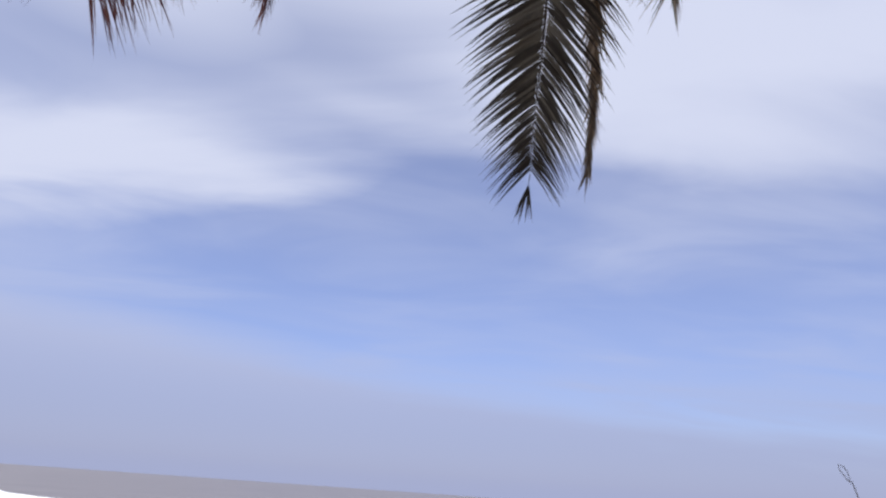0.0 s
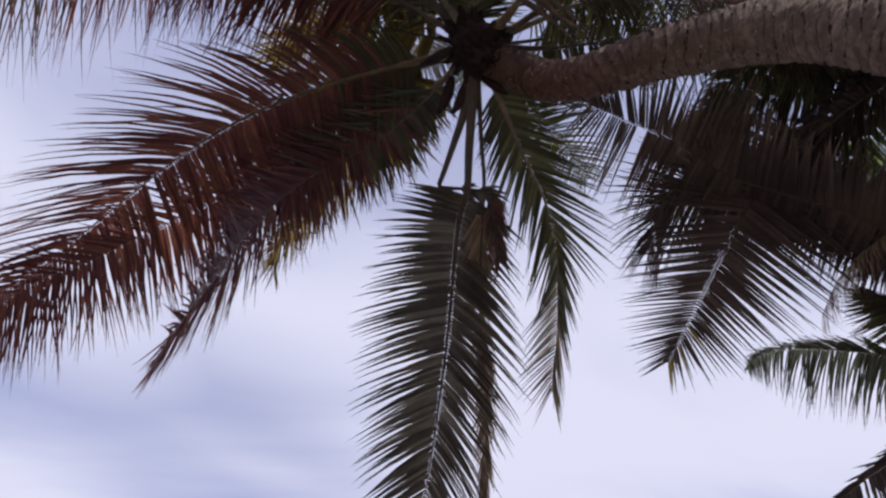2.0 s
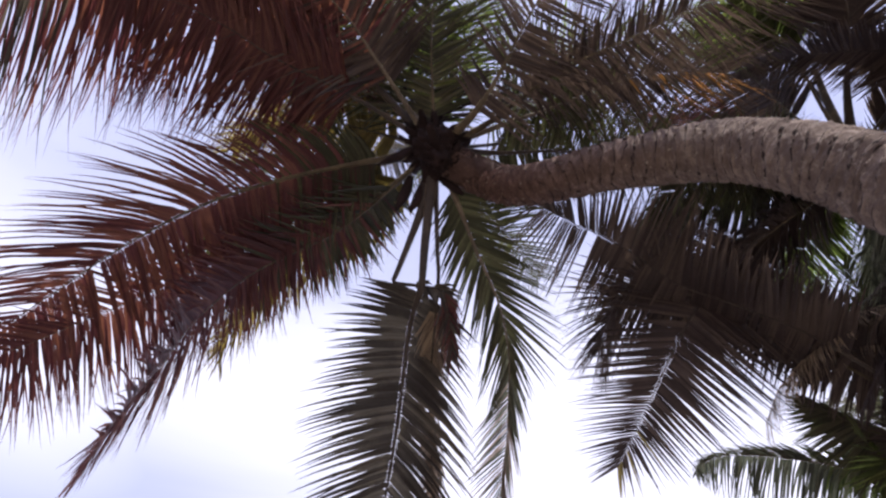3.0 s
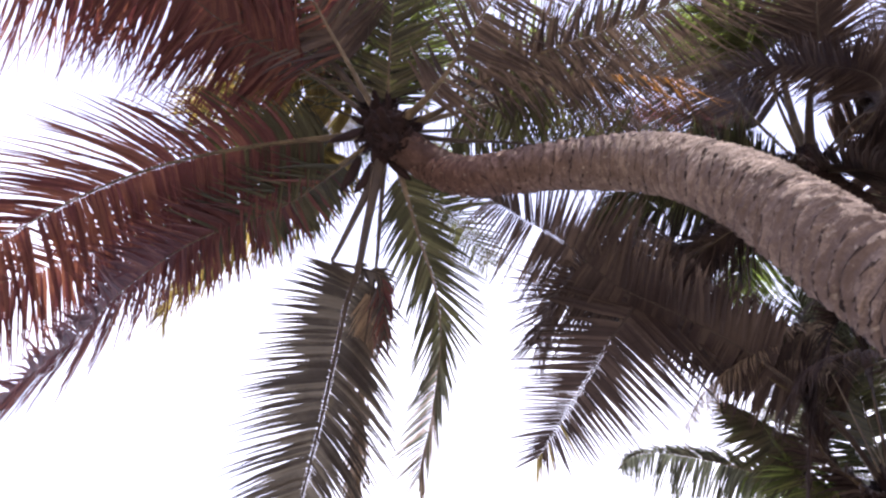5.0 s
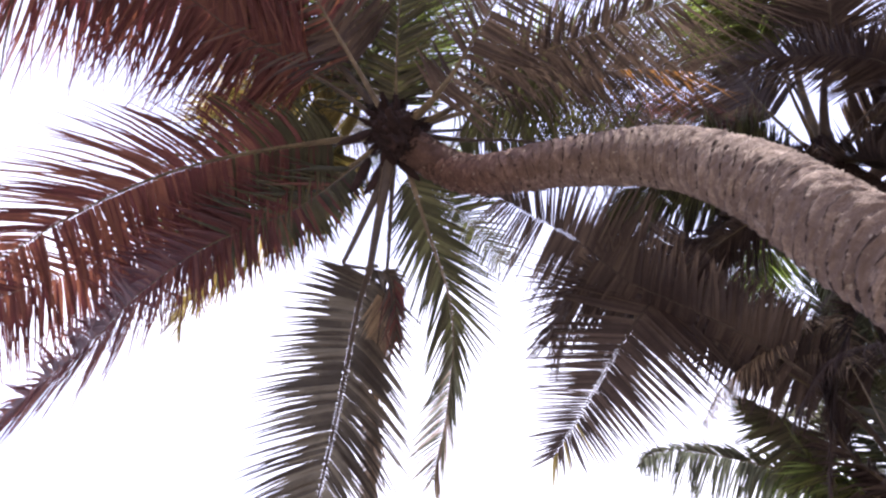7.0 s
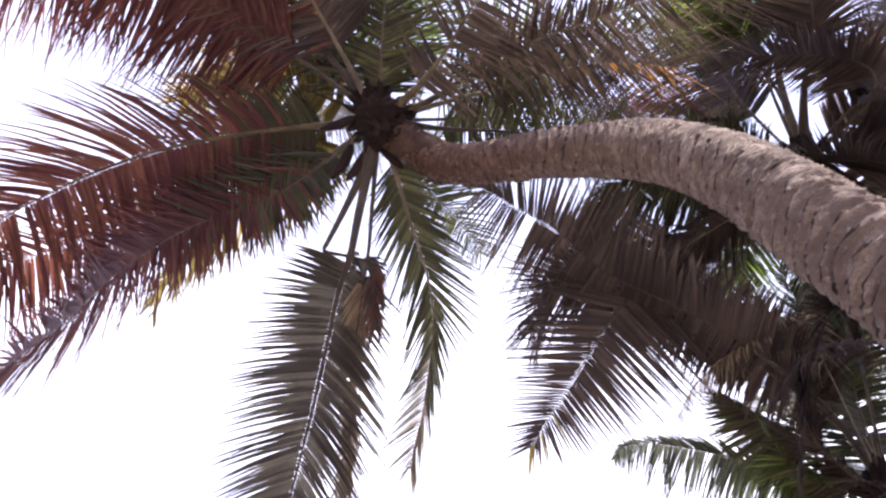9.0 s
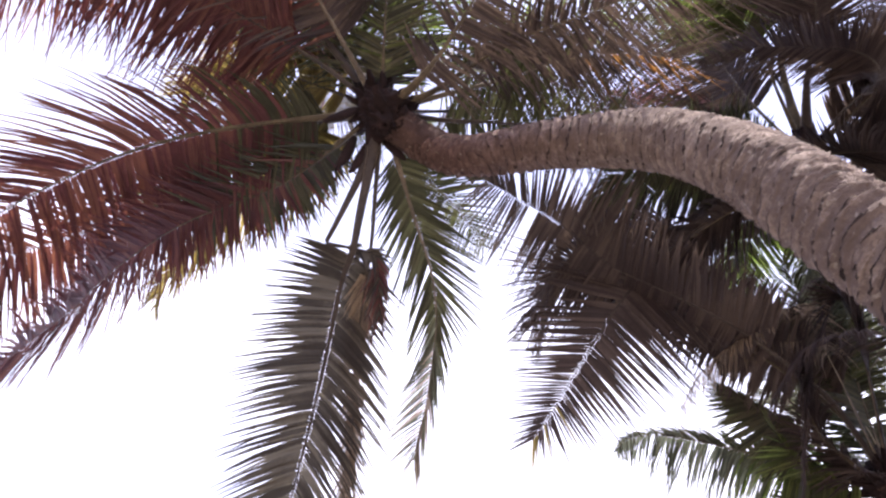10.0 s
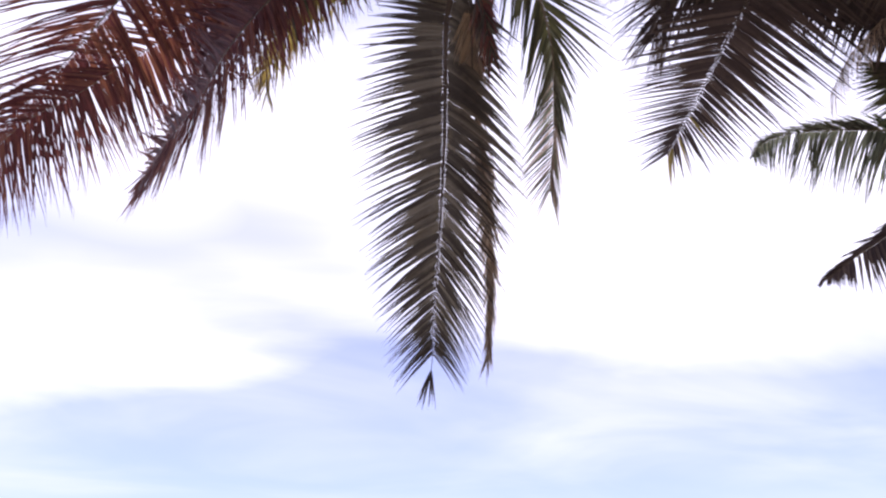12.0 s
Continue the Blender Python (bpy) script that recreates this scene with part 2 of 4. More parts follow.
HUSK = rough_material("palm_husk_fibre", [(0.3, (0.026, 0.015, 0.014)), (0.6, (0.058, 0.036, 0.032)), (0.85, (0.12, 0.080, 0.064))], 11, 0.95, 0.8, (1, 1, 0.3), 80)
# the trunks behind get under half the tone: their shade is in the colour
BARK, BARK_SHADED = bark_material("palm_bark", 0.9), bark_material("palm_bark_shaded", 0.42)
SAND = rough_material("silty_sand", [(0.25, (0.15, 0.12, 0.095)), (0.5, (0.20, 0.165, 0.13)), (0.8, (0.28, 0.235, 0.19))], 0.6, 0.95, 0.5, (1, 1, 1), 25, 0.03)
FOAM = rough_material("sea_foam", [(0.3, (0.72, 0.74, 0.76)), (0.6, (0.86, 0.87, 0.88))], 1.2, 0.6, 0.5, (1, 1, 1), 12, 0.05)


def water_material():
    m, N, L = material("silty_sea")
    tc, mp = N("ShaderNodeTexCoord"), N("ShaderNodeMapping")
    L(tc.outputs["Object"], mp.inputs["Vector"])
    mp.inputs["Scale"].default_value = (0.25, 1, 1)
    n = N("ShaderNodeTexNoise")
    L(mp.outputs[0], n.inputs["Vector"])
    n.inputs["Scale"].default_value, n.inputs["Detail"].default_value = 0.35, 6
    r = ramp_node(N, [(0.3, (0.13, 0.11, 0.10)), (0.7, (0.21, 0.18, 0.16))])
    b = N("ShaderNodeBump")
    b.inputs["Strength"].default_value, b.inputs["Distance"].default_value = 0.8, 0.25
    L(n.outputs["Fac"], r.inputs[0]), L(n.outputs["Fac"], b.inputs["Height"])
    p, out = N("ShaderNodeBsdfPrincipled"), N("ShaderNodeOutputMaterial")
    L(r.outputs[0], p.inputs["Base Color"]), L(b.outputs[0], p.inputs["Normal"])
    p.inputs["Roughness"].default_value = 0.35
    L(p.outputs[0], out.inputs[0])
    return m


SEA = water_material()


# ---------------------------------------------------------------- builders
def mesh_object(name, verts, faces, mat, parent=None, label="", smooth=True):
    me = bpy.data.meshes.new(name)
    me.from_pydata([tuple(v) for v in verts], [], faces)
    me.materials.append(mat)
    if smooth:
        me.polygons.foreach_set("use_smooth", [True] * len(me.polygons))
    me.update()
    ob = new(name, me)
    if parent is not None:
        ob.parent = parent
    if label:
        ob["label"] = label
    return ob


def thing(name, label, category, at=(0, 0, 0), group="", kind=""):
    ob = new(name)
    ob.empty_display_size = 0.2
    ob.location = at
    return tagged(ob, label, category, group, kind)


def unit(v):
    return v / (np.linalg.norm(v, axis=-1, keepdims=True) + 1e-9)


def spline(points, n):
    """Catmull-Rom through the points, n places evenly spaced along it."""
    p = np.array(points, float)
    p = np.vstack([2 * p[0] - p[1], p, 2 * p[-1] - p[-2]])
    out = []
    for i in range(1, len(p) - 2):
        t = np.linspace(0, 1, 60, endpoint=False)[:, None]
        a, b, c, d = p[i - 1], p[i], p[i + 1], p[i + 2]
        out.append(0.5 * (2 * b + (c - a) * t + (2 * a - 5 * b + 4 * c - d) * t**2 + (3 * b - a - 3 * c + d) * t**3))
    q = np.vstack([*out, p[-2:-1]])
    s = np.r_[0, np.cumsum(np.linalg.norm(np.diff(q, axis=0), axis=1))]
    u = np.linspace(0, s[-1], n)
    return np.stack([np.interp(u, s, q[:, k]) for k in range(3)], 1), s[-1]


def frames_along(q, ref):
    """Tangent, upper normal and side for each place of a curve."""
    t = unit(np.gradient(q, axis=0))
    nrm = unit(ref - (ref * t).sum(-1, keepdims=True) * t)
    return t, nrm, np.cross(t, nrm)


def tube(q, ref, wide, deep, sides=8):
    """A tapered stem along q: half-widths across and half-depths, closed at both ends."""
    t, n, s = frames_along(q, ref)
    a = np.linspace(0, 2 * np.pi, sides, endpoint=False)
    v = q[:, None] + np.cos(a)[None, :, None] * s[:, None] * wide[:, None, None] + np.sin(a)[None, :, None] * n[:, None] * deep[:, None, None]
    k = len(q)
    f = [(i * sides + j, (i + 1) * sides + j, (i + 1) * sides + (j + 1) % sides, i * sides + (j + 1) % sides) for i in range(k - 1) for j in range(sides)]
    f += [tuple(range(sides)), tuple((k - 1) * sides + j for j in range(sides))[::-1]]
    return v.reshape(-1, 3), f


BLADE = np.array([0.0, 0.024, 0.20, 0.55, 0.82, 1.0])
BLADE_WIDE = np.array([0.36, 0.94, 1.14, 0.76, 0.31, 0.02])
BLADE_FACES = [(i * 3 + j, i * 3 + j + 1, i * 3 + j + 4, i * 3 + j + 3) for i in range(5) for j in range(2)]


def blade(root, way, face, length, wide, sag, twist, rng, stray, bend):
    """One leaflet: a folded, tapering strip that sags under its own weight; bend: how its outer half curves away."""
    s = BLADE[:, None]
    down = np.array([0, 0, -1.0])
    mid = root + length * (s * way + sag * s**2 * down + bend * s**2.2 + rng.normal(0, stray, 3) * s**2)
    # keep the length true when the sag is strong
    step = np.diff(mid, axis=0)
    mid = np.vstack([mid[:1], mid[:1] + np.cumsum(unit(step) * np.diff(BLADE)[:, None] * length, axis=0)])
    run = unit(np.gradient(mid, axis=0))
    f = unit(face - (run * face).sum(-1, keepdims=True) * run)
    side = np.cross(run, f)
    turn = (twist * BLADE)[:, None]
    side, f = side * np.cos(turn) + f * np.sin(turn), f * np.cos(turn) - side * np.sin(turn)
    w = (wide * 0.5 * BLADE_WIDE)[:, None]
    return np.stack([mid - side * w - f * w * 0.35, mid, mid + side * w - f * w * 0.35], 1).reshape(-1, 3)


def frond(palm, points, leaf=0.6, count=80, start=0.2, fan=(70, 28), sag=0.25, vee=12.0, wide=0.023, both=(1.0, 1.0), mat=None, stalk=None,
          thick=0.027, seed=0, gaps=0.04, single=False, label="", facing=None, tip=0.45, bare_at=(2.0, 2.0), first=0.55, fan_right=None,
          sag_right=None, dry=(2.0, 0), inner=(-1.0, None), neat=0.9, left=None, right=None, bow=(0.0, 0.0), tuft=0, flare=0.8, thin=(1.0, 1.0), keep=(1.0, 1.0)):
    """A feather-shaped palm leaf: a stalk along the points and a row of leaflets on either side.
    fan: the leaflets' angle from the stalk at its foot and at its tip; both: their length on either side.
    left, right: instead, for one side, rows of (place along the leaflet row, angle, length); bow: how far they curve towards the tip;
    thin, keep: each side's share of the leaflets' width and number."""
    rng = np.random.default_rng(1000 + seed)
    mat, stalk = mat or LEAF_OLIVE, stalk or STALK
    base = np.array(palm.location)
    q, length = spline([np.array(p) - base for p in points], 46)
    if facing is None:
        out = q[-1] - q[0]
        out[2] = 0
        ref = np.array([0, 0, 1.0]) + 0.9 * unit(out)
    else:
        ref = np.array(facing, float)
    u = np.linspace(0, 1, 46)
    # slender rib, a stouter bare leaf-stalk below it and a short clasping foot
    w = thick * (np.clip(1 - u, 0, 1) ** 1.4 * 0.66 + 0.07) + flare * thick * np.exp(-u * length / 0.16)
    w = w * (1 + 0.35 * np.clip((start + 0.08 - u) / 0.16, 0, 1))
    v, f = tube(q, ref, w * 0.9, w * 0.5, 12)
    stem = mesh_object("frond", v, f, stalk, palm, label)
    rim = np.tile(np.abs(np.cos(np.linspace(0, 2 * np.pi, 12, endpoint=False))) ** 10, (46, 1)) * np.clip((start + 0.15 - u) / 0.15, 0, 1)[:, None]
    stem.data.attributes.new("rim", "FLOAT", "POINT").data.foreach_set("value", rim.astype(np.float32).ravel())
    # the clasping foot of the leaf, wrapped in brown fibre
    last = max(4, int(0.30 / length * 45) + 1)
    wrap = q[:last] + rng.normal(0, 0.002, (last, 3))
    fat = w[:last] * np.linspace(1.6, 1.0, last) * rng.uniform(0.97, 1.08)
    v, f = tube(wrap, ref, fat, fat * 0.6, 9)
    v += rng.normal(0, 0.003, v.shape)
    torn = (rng.random(9) ** 2)[:, None]
    v[-9:] = v[-9:] * (1 - 0.95 * torn) + v[-27:-18] * 0.95 * torn
    mesh_object("leaf_sheath", v, f, FIBRE, stem, "brown fibrous leaf sheath")
    t, n, s = frames_along(q, ref)
    groups = {}
    for side in (-1, 1):
        bare = 0
        rows = right if side > 0 else left
        # neighbouring leaflets lean together in tufts, with small gaps between
        lean = np.convolve(rng.normal(0, 1, count + 8), np.ones(4) / 2, "same")
        for i in range(count + (tuft if side > 0 else 0)):
            at_tip = i >= count
            k = 0.985 if at_tip else min(start + (1 - start) * (i + 0.25 * rng.random()) / count, 0.999)
            if bare > 0:
                bare -= 1
                continue
            if rng.random() > keep[0 if side < 0 else 1]:
                continue
            if rng.random() < gaps and not at_tip:
                bare = rng.integers(0, 3)
                continue
            at = k * 45
            j = min(int(at), 44)
            h = at - j
            root, tt, nn, ss = (a[j] * (1 - h) + a[j + 1] * h for a in (q, t, n, s))
            g = (k - start) / (1 - start)
            if bare_at[0] < g < bare_at[1] and not at_tip:
                continue
            if rows:
                stops = np.array(rows, float)
                angle, size = np.interp(g, stops[:, 0], stops[:, 1]), np.interp(g, stops[:, 0], stops[:, 2])
            else:
                size = leaf * both[0 if side < 0 else 1] * min(1.0, first + 2.6 * g) * (1 - (1 - tip) * max(0.0, (g - 0.45) / 0.55) ** 1.6)
                spread = fan_right if side > 0 and fan_right else fan
                angle = spread[0] + (spread[1] - spread[0]) * g ** 1.15
            size *= rng.uniform(0.86, 1.14) if rng.random() > 0.06 else rng.uniform(0.45, 0.8)
            if at_tip:
                angle, size = rng.uniform(-20, 20), leaf * tip * rng.uniform(0.7, 1.0)
            a = radians(angle + (rng.normal(0, 1.4) + 2.2 * lean[min(i, count - 1)]) * neat)
            lift = radians(vee + (rng.normal(0, 2.6) + 2.0 * lean[min(i, count - 1)]) * neat)
            across = side * ss * math.cos(lift) + nn * math.sin(lift)
            way = unit(math.cos(a) * tt + math.sin(a) * across)
            face = nn * math.cos(lift) - side * ss * math.sin(lift)
            droop = (sag_right if side > 0 and sag_right is not None else sag) * rng.uniform(0.7, 1.3)
            b = blade(root + side * ss * w[j] * 0.6, way, face, size, wide * thin[0 if side < 0 else 1] * rng.uniform(0.78, 1.15) * (1.2 - 0.72 * g), droop, rng.normal(0, 0.45 * neat), rng,
                      0.05 * neat, tt * bow[0 if side < 0 else 1] * rng.uniform(0.7, 1.3))
            look_of = (dry[2] if len(dry) > 2 else LEAF_DRY) if g + rng.normal(0, 0.05) > dry[0] and side != -dry[1] and rng.random() < (dry[3] if len(dry) > 3 else 1.0) else mat
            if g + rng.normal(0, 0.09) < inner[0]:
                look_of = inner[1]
            if single:
                mesh_object("leaflet", b, BLADE_FACES, look_of, stem)
            else:
                verts, faces = groups.setdefault(look_of.name, ([], []))
                faces += [tuple(x + len(verts) for x in face4) for face4 in BLADE_FACES]
                verts += list(b)
    for key, (verts, faces) in groups.items():
        leaves = mesh_object("foliage", verts, faces, bpy.data.materials[key], stem)
        leaves["kind"] = "stuff"
    return stem


def palm_trunk(palm, points, radii, rings=900, sides=64, seed=0, mat=None):
    """A leaning trunk with the crescent scars of fallen leaves all the way up."""
    rng = np.random.default_rng(seed)
    base = np.array(palm.location)
    q, length = spline([np.array(p) - base for p in points], rings)
    ref = np.tile([0.3, -0.9, 0.2], (rings, 1))
    t, n, s = frames_along(q, ref)
    u = np.linspace(0, 1, rings)
    knots = np.r_[0, np.cumsum(np.linalg.norm(np.diff(np.array(points), axis=0), axis=1))]
    r0 = np.interp(u, knots / knots[-1], radii)
    a = np.linspace(0, 2 * np.pi, sides, endpoint=False)
    pitch = 0.066
    tilt = 0.018 * np.sin(a + 1.0)[None, :] + 0.012 * np.sin(2 * a + 0.4)[None, :]
    wob = np.cumsum(rng.normal(0, 0.035, rings))[:, None] + 0.45 * np.sin(a * 2 + 2 * np.cumsum(rng.normal(0, 0.09, rings))[:, None])
    phase = ((u[:, None] * length + tilt) / pitch + wob) % 1.0
    wander = np.cumsum(rng.normal(0, 0.35, rings))[:, None]
    deep = np.clip(0.15 + 1.1 * np.sin(a[None, :] * 2 + wander) * np.sin(a[None, :] + 0.7 * wander + 31 * u[:, None]), 0, 1.2)
    scar = np.interp(u, (0, 0.45, 0.7, 1), (0.040, 0.040, 0.024, 0.020))[:, None] * (phase**2 - 0.33) - 0.012 * deep * np.exp(-((phase - 0.93) / 0.09) ** 2)
    lump = 0.010 * np.sin(3 * a[None, :] + 5 * u[:, None]) * np.sin(9 * u)[:, None] + rng.normal(0, 0.0016, (rings, sides))
    # knots and torn patches of bark, scattered
    pit = np.zeros((rings, sides))
    for _ in range(int(16 * length)):
        k, c, m = rng.random(), rng.uniform(0, 2 * np.pi), rng.uniform(0.5, 1.3)
        around = (np.abs((a - c + np.pi) % (2 * np.pi) - np.pi) * r0.mean())[None, :]
        along = (u - k)[:, None] * length - 0.3 * around * rng.normal()
        pit += rng.choice([-0.6, 1.0], p=[0.4, 0.6]) * np.exp(-((around / (0.022 * m)) ** 2 + (along / (0.009 * m)) ** 2))
    pit = np.clip(pit, -1, 1.2)
    r = r0[:, None] + scar + lump - 0.010 * pit
    v = q[:, None] + np.cos(a)[None, :, None] * s[:, None] * r[..., None] + np.sin(a)[None, :, None] * n[:, None] * r[..., None]
    f = [(i * sides + j, (i + 1) * sides + j, (i + 1) * sides + (j + 1) % sides, i * sides + (j + 1) % sides) for i in range(rings - 1) for j in range(sides)]
    f += [tuple(range(sides)), tuple((rings - 1) * sides + j for j in range(sides))[::-1]]
    ob = mesh_object("trunk", v.reshape(-1, 3), f, mat or BARK, palm, "grey-brown ringed bark with leaf scars")
    stem = np.stack(np.broadcast_arrays(0.15 * np.cos(a)[None, :], 0.15 * np.sin(a)[None, :], (u * length)[:, None]), -1)
    ob.data.attributes.new("stem", "FLOAT_VECTOR", "POINT").data.foreach_set("vector", stem.astype(np.float32).ravel())
    groove = (0.62 + 0.7 * np.clip(deep, 0, 1.2)) * np.exp(-((phase - 0.95) / 0.07) ** 2) + 0.5 * np.clip(pit, 0, 1)
    # grows towards the top: redder bark plus the painted shade of the crown
    shaded_top = np.repeat(np.clip((u - 0.74) / 0.18, 0, 1), sides)
    ob.data.attributes.new("young_shade", "FLOAT", "POINT").data.foreach_set("value", shaded_top.astype(np.float32))
    ob.data.attributes.new("scar", "FLOAT", "POINT").data.foreach_set("value", groove.astype(np.float32).ravel())
    return ob


def crown_heart(palm, at, axis, size, seed=0, stubs=22):
    """The fibrous head of the palm: a ridged core, ringed by the dry stubs of old leaf bases that overlap like scales."""
    rng = np.random.default_rng(seed)
    bm = bmesh.new()
    bmesh.ops.create_icosphere(bm, subdivisions=5, radius=1.0)
    turn = Vector(axis).to_track_quat("Z", "Y").to_matrix()
    for v in bm.verts:
        p = v.co.copy()
        a = math.atan2(p.y, p.x)
        ridge = 0.16 * abs(math.sin(a * 5.5 + p.z * 2)) + 0.25 * noise.noise(p * 2.6) + 0.14 * noise.noise(p * 7) + 0.09 * noise.noise(p * 17)
        p = Vector((p.x * size[0], p.y * size[0], p.z * size[1])) * (0.86 + ridge)
        v.co = turn @ p + Vector(at) - palm.location
    me = bpy.data.meshes.new("crown_heart")
    bm.to_mesh(me)
    bm.free()
    me.materials.append(FIBRE)
    me.polygons.foreach_set("use_smooth", [True] * len(me.polygons))
    ob = new("crown_heart", me)
    ob.parent = palm
    ob["label"] = "dark brown fibrous leaf-base head"
    base = np.array(Vector(at) - palm.location)
    for i in range(stubs):
        a, h = i * 2.4 + rng.normal(0, 0.2), -0.75 + 1.35 * (i + 0.5) / stubs
        out = np.array(turn @ Vector((math.cos(a), math.sin(a), 0)))
        up = np.array(turn @ Vector((0, 0, 1)))
        foot = base + up * size[1] * h + out * size[0] * 0.75 * math.sqrt(max(0.1, 1 - h * h))
        reach = rng.uniform(0.06, 0.15)
        q, _ = spline([foot - out * 0.05, foot + out * reach * 0.5 + up * reach * 0.2, foot + out * reach + up * reach * rng.uniform(0.1, 0.7)], 10)
        wide = np.linspace(0.052, 0.014, 10) * rng.uniform(0.7, 1.2) * (1 + rng.normal(0, 0.08, 10))
        v, f = tube(q, up, wide, wide * 0.45, 8)
        mesh_object("leaf_stub", v + rng.normal(0, 0.004, v.shape), f, FIBRE, palm, "dark dry stub of an old leaf base")
    return ob


def fibre_collar(palm, points, radius, seed=0):
    """Torn brown fibre that the youngest leaf bases leave round the top of the trunk."""
    rng = np.random.default_rng(seed)
    base = np.array(palm.location)
    q, length = spline([np.array(p) - base for p in points], 30)
    t, n, s = frames_along(q, np.array([0.3, -0.9, 0.2]))
    sides = 48
    a = np.linspace(0, 2 * np.pi, sides, endpoint=False)
    u = np.linspace(0, 1, 30)
    hem = 0.12 + np.repeat(0.8 * rng.random(sides // 2) ** 1.4, 2)
    ridge = np.abs(np.sin(a * 8 + 0.8 * np.sin(a * 3)))
    r = radius * (1.03 + 0.05 * u[:, None] + 0.10 * ridge[None, :] * u[:, None]) + rng.normal(0, 0.0035, (30, sides))
    # the torn lower hem tucks into the bark
    r = np.where(u[:, None] < hem[None, :], radius * 0.94, r)
    v = q[:, None] + np.cos(a)[None, :, None] * s[:, None] * r[..., None] + np.sin(a)[None, :, None] * n[:, None] * r[..., None]
    f = [(i * sides + j, (i + 1) * sides + j, (i + 1) * sides + (j + 1) % sides, i * sides + (j + 1) % sides) for i in range(29) for j in range(sides)]
    return mesh_object("fibre_collar", v.reshape(-1, 3), f, HUSK, palm, "torn reddish-brown fibre round the trunk's top")


def spathe(palm, foot, end):
    """A dark dry flower-sheath hanging from the head: a pointed, bellied pod."""
    base, a, b = np.array(palm.location), np.array(foot), np.array(end)
    q, _ = spline([a - base, (a + b) / 2 - base + np.array([0.01, 0, -0.01]), b - base], 14)
    wide = 0.036 * np.sin(np.linspace(0.35, 3.05, 14)) ** 0.7 + 0.003
    v, f = tube(q, np.array([0.2, -0.8, 0.5]), wide, wide * 0.8, 10)
    return mesh_object("spathe", v, f, FIBRE, palm, "dark dry flower sheath")


# ---------------------------------------------------------------- shore
def ground_sheet():
    """Sand that dips under the sea ahead; one sheet to the horizon."""
    xs = np.r_[-3000, np.linspace(-400, 120, 105), 3000]
    ys = np.r_[-3000, np.linspace(-120, 420, 109), 3500]
    v, f = [], []
    for y in ys:
        for x in xs:
            shore = SHORE[0] + SHORE[1] * x
            z = -0.9 * max(0.0, min(1.0, (y - shore + 8) / 16.0))
            z += 0.05 * noise.noise(Vector((x * 0.35, y * 0.35, 0))) if abs(x) < 100 and abs(y) < 100 else 0
            v.append((x, y, z))
    w = len(xs)
    f = [(j * w + i, j * w + i + 1, (j + 1) * w + i + 1, (j + 1) * w + i) for j in range(len(ys) - 1) for i in range(w - 1)]
    return tagged(mesh_object("ground", v, f, SAND), "grey-brown silty beach sand sloping to the sea", "ground", kind="structure")


def sea_sheet():
    xs, ys = np.linspace(-4500, 4500, 31), np.r_[-3000, -600, np.linspace(-160, 160, 20), np.geomspace(200, 4600, 18)]
    v = [(x, y, -0.45) for y in ys for x in xs]
    w = len(xs)
    f = [(j * w + i, j * w + i + 1, (j + 1) * w + i + 1, (j + 1) * w + i) for j in range(len(ys) - 1) for i in range(w - 1)]
    return tagged(mesh_object("water", v, f, SEA), "grey-brown silty sea reaching the horizon", "sea", kind="structure")


def foam_strip():
    """Broken surf along the water's edge."""
    rng = np.random.default_rng(5)
    v, f = [], []
    n = 160
    for i in range(n):
        x = -140 + 220 * i / (n - 1)
        mid = SHORE[0] + SHORE[1] * x + 1.5 * noise.noise(Vector((x * 0.09, 3, 0)))
        half = 4.0 + 2.2 * noise.noise(Vector((x * 0.15, 9, 0))) + rng.uniform(-0.4, 0.4)
        for k, z in ((-1, -0.42), (-0.5, -0.32), (0.2, -0.27), (1, -0.43)):
            v.append((x, mid + k * half + rng.uniform(-0.25, 0.25), z + rng.uniform(0, 0.05)))
    for i in range(n - 1):
        for k in range(3):
            a = i * 4 + k
            f.append((a, a + 4, a + 5, a + 1))
    return tagged(mesh_object("surf", v, f, FOAM), "white broken surf along the water's edge", "surf", kind="stuff")


SHORE = (20.0, -0.9)
ground_sheet()
sea_sheet()
foam_strip()


def dry_stalk(at, height):
    """A thin bare stalk standing in the sand, its tip bent over into a loop."""
    root = thing("dry_stalk", "thin dry bare plant stalk looped over at its tip", "plant stalk", at)
    q, _ = spline([(0.25, -0.1, -0.05), (0.16, -0.06, height * 0.5), (0.04, -0.01, height - 0.16), (0, 0, height - 0.08), (-0.045, 0.01, height),
                   (-0.02, 0.01, height + 0.012), (0.012, 0, height - 0.04), (0.012, 0, height - 0.10)], 60)
    v, f = tube(q, np.array([0.3, 1.0, 0.1]), np.linspace(0.007, 0.0022, 60), np.linspace(0.007, 0.0022, 60), 6)
    mesh_object("stem", v, f, STALK_PALE, root)
    return root


dry_stalk((2.43, 4.48, 0.0), 1.84)

# ---------------------------------------------------------------- palms
main_palm = thing("palm_tree", "leaning coconut palm with a curved grey trunk and drooping fronds", "palm tree", (2.32, 0.30, 0.0), "coconut palms")
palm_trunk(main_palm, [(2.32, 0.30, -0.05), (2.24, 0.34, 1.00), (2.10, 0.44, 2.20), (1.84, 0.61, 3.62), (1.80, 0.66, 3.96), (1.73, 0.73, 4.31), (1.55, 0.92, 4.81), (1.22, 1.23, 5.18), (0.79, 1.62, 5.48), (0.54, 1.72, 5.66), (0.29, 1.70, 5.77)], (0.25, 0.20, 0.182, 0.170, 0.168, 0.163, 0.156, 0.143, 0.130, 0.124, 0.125))
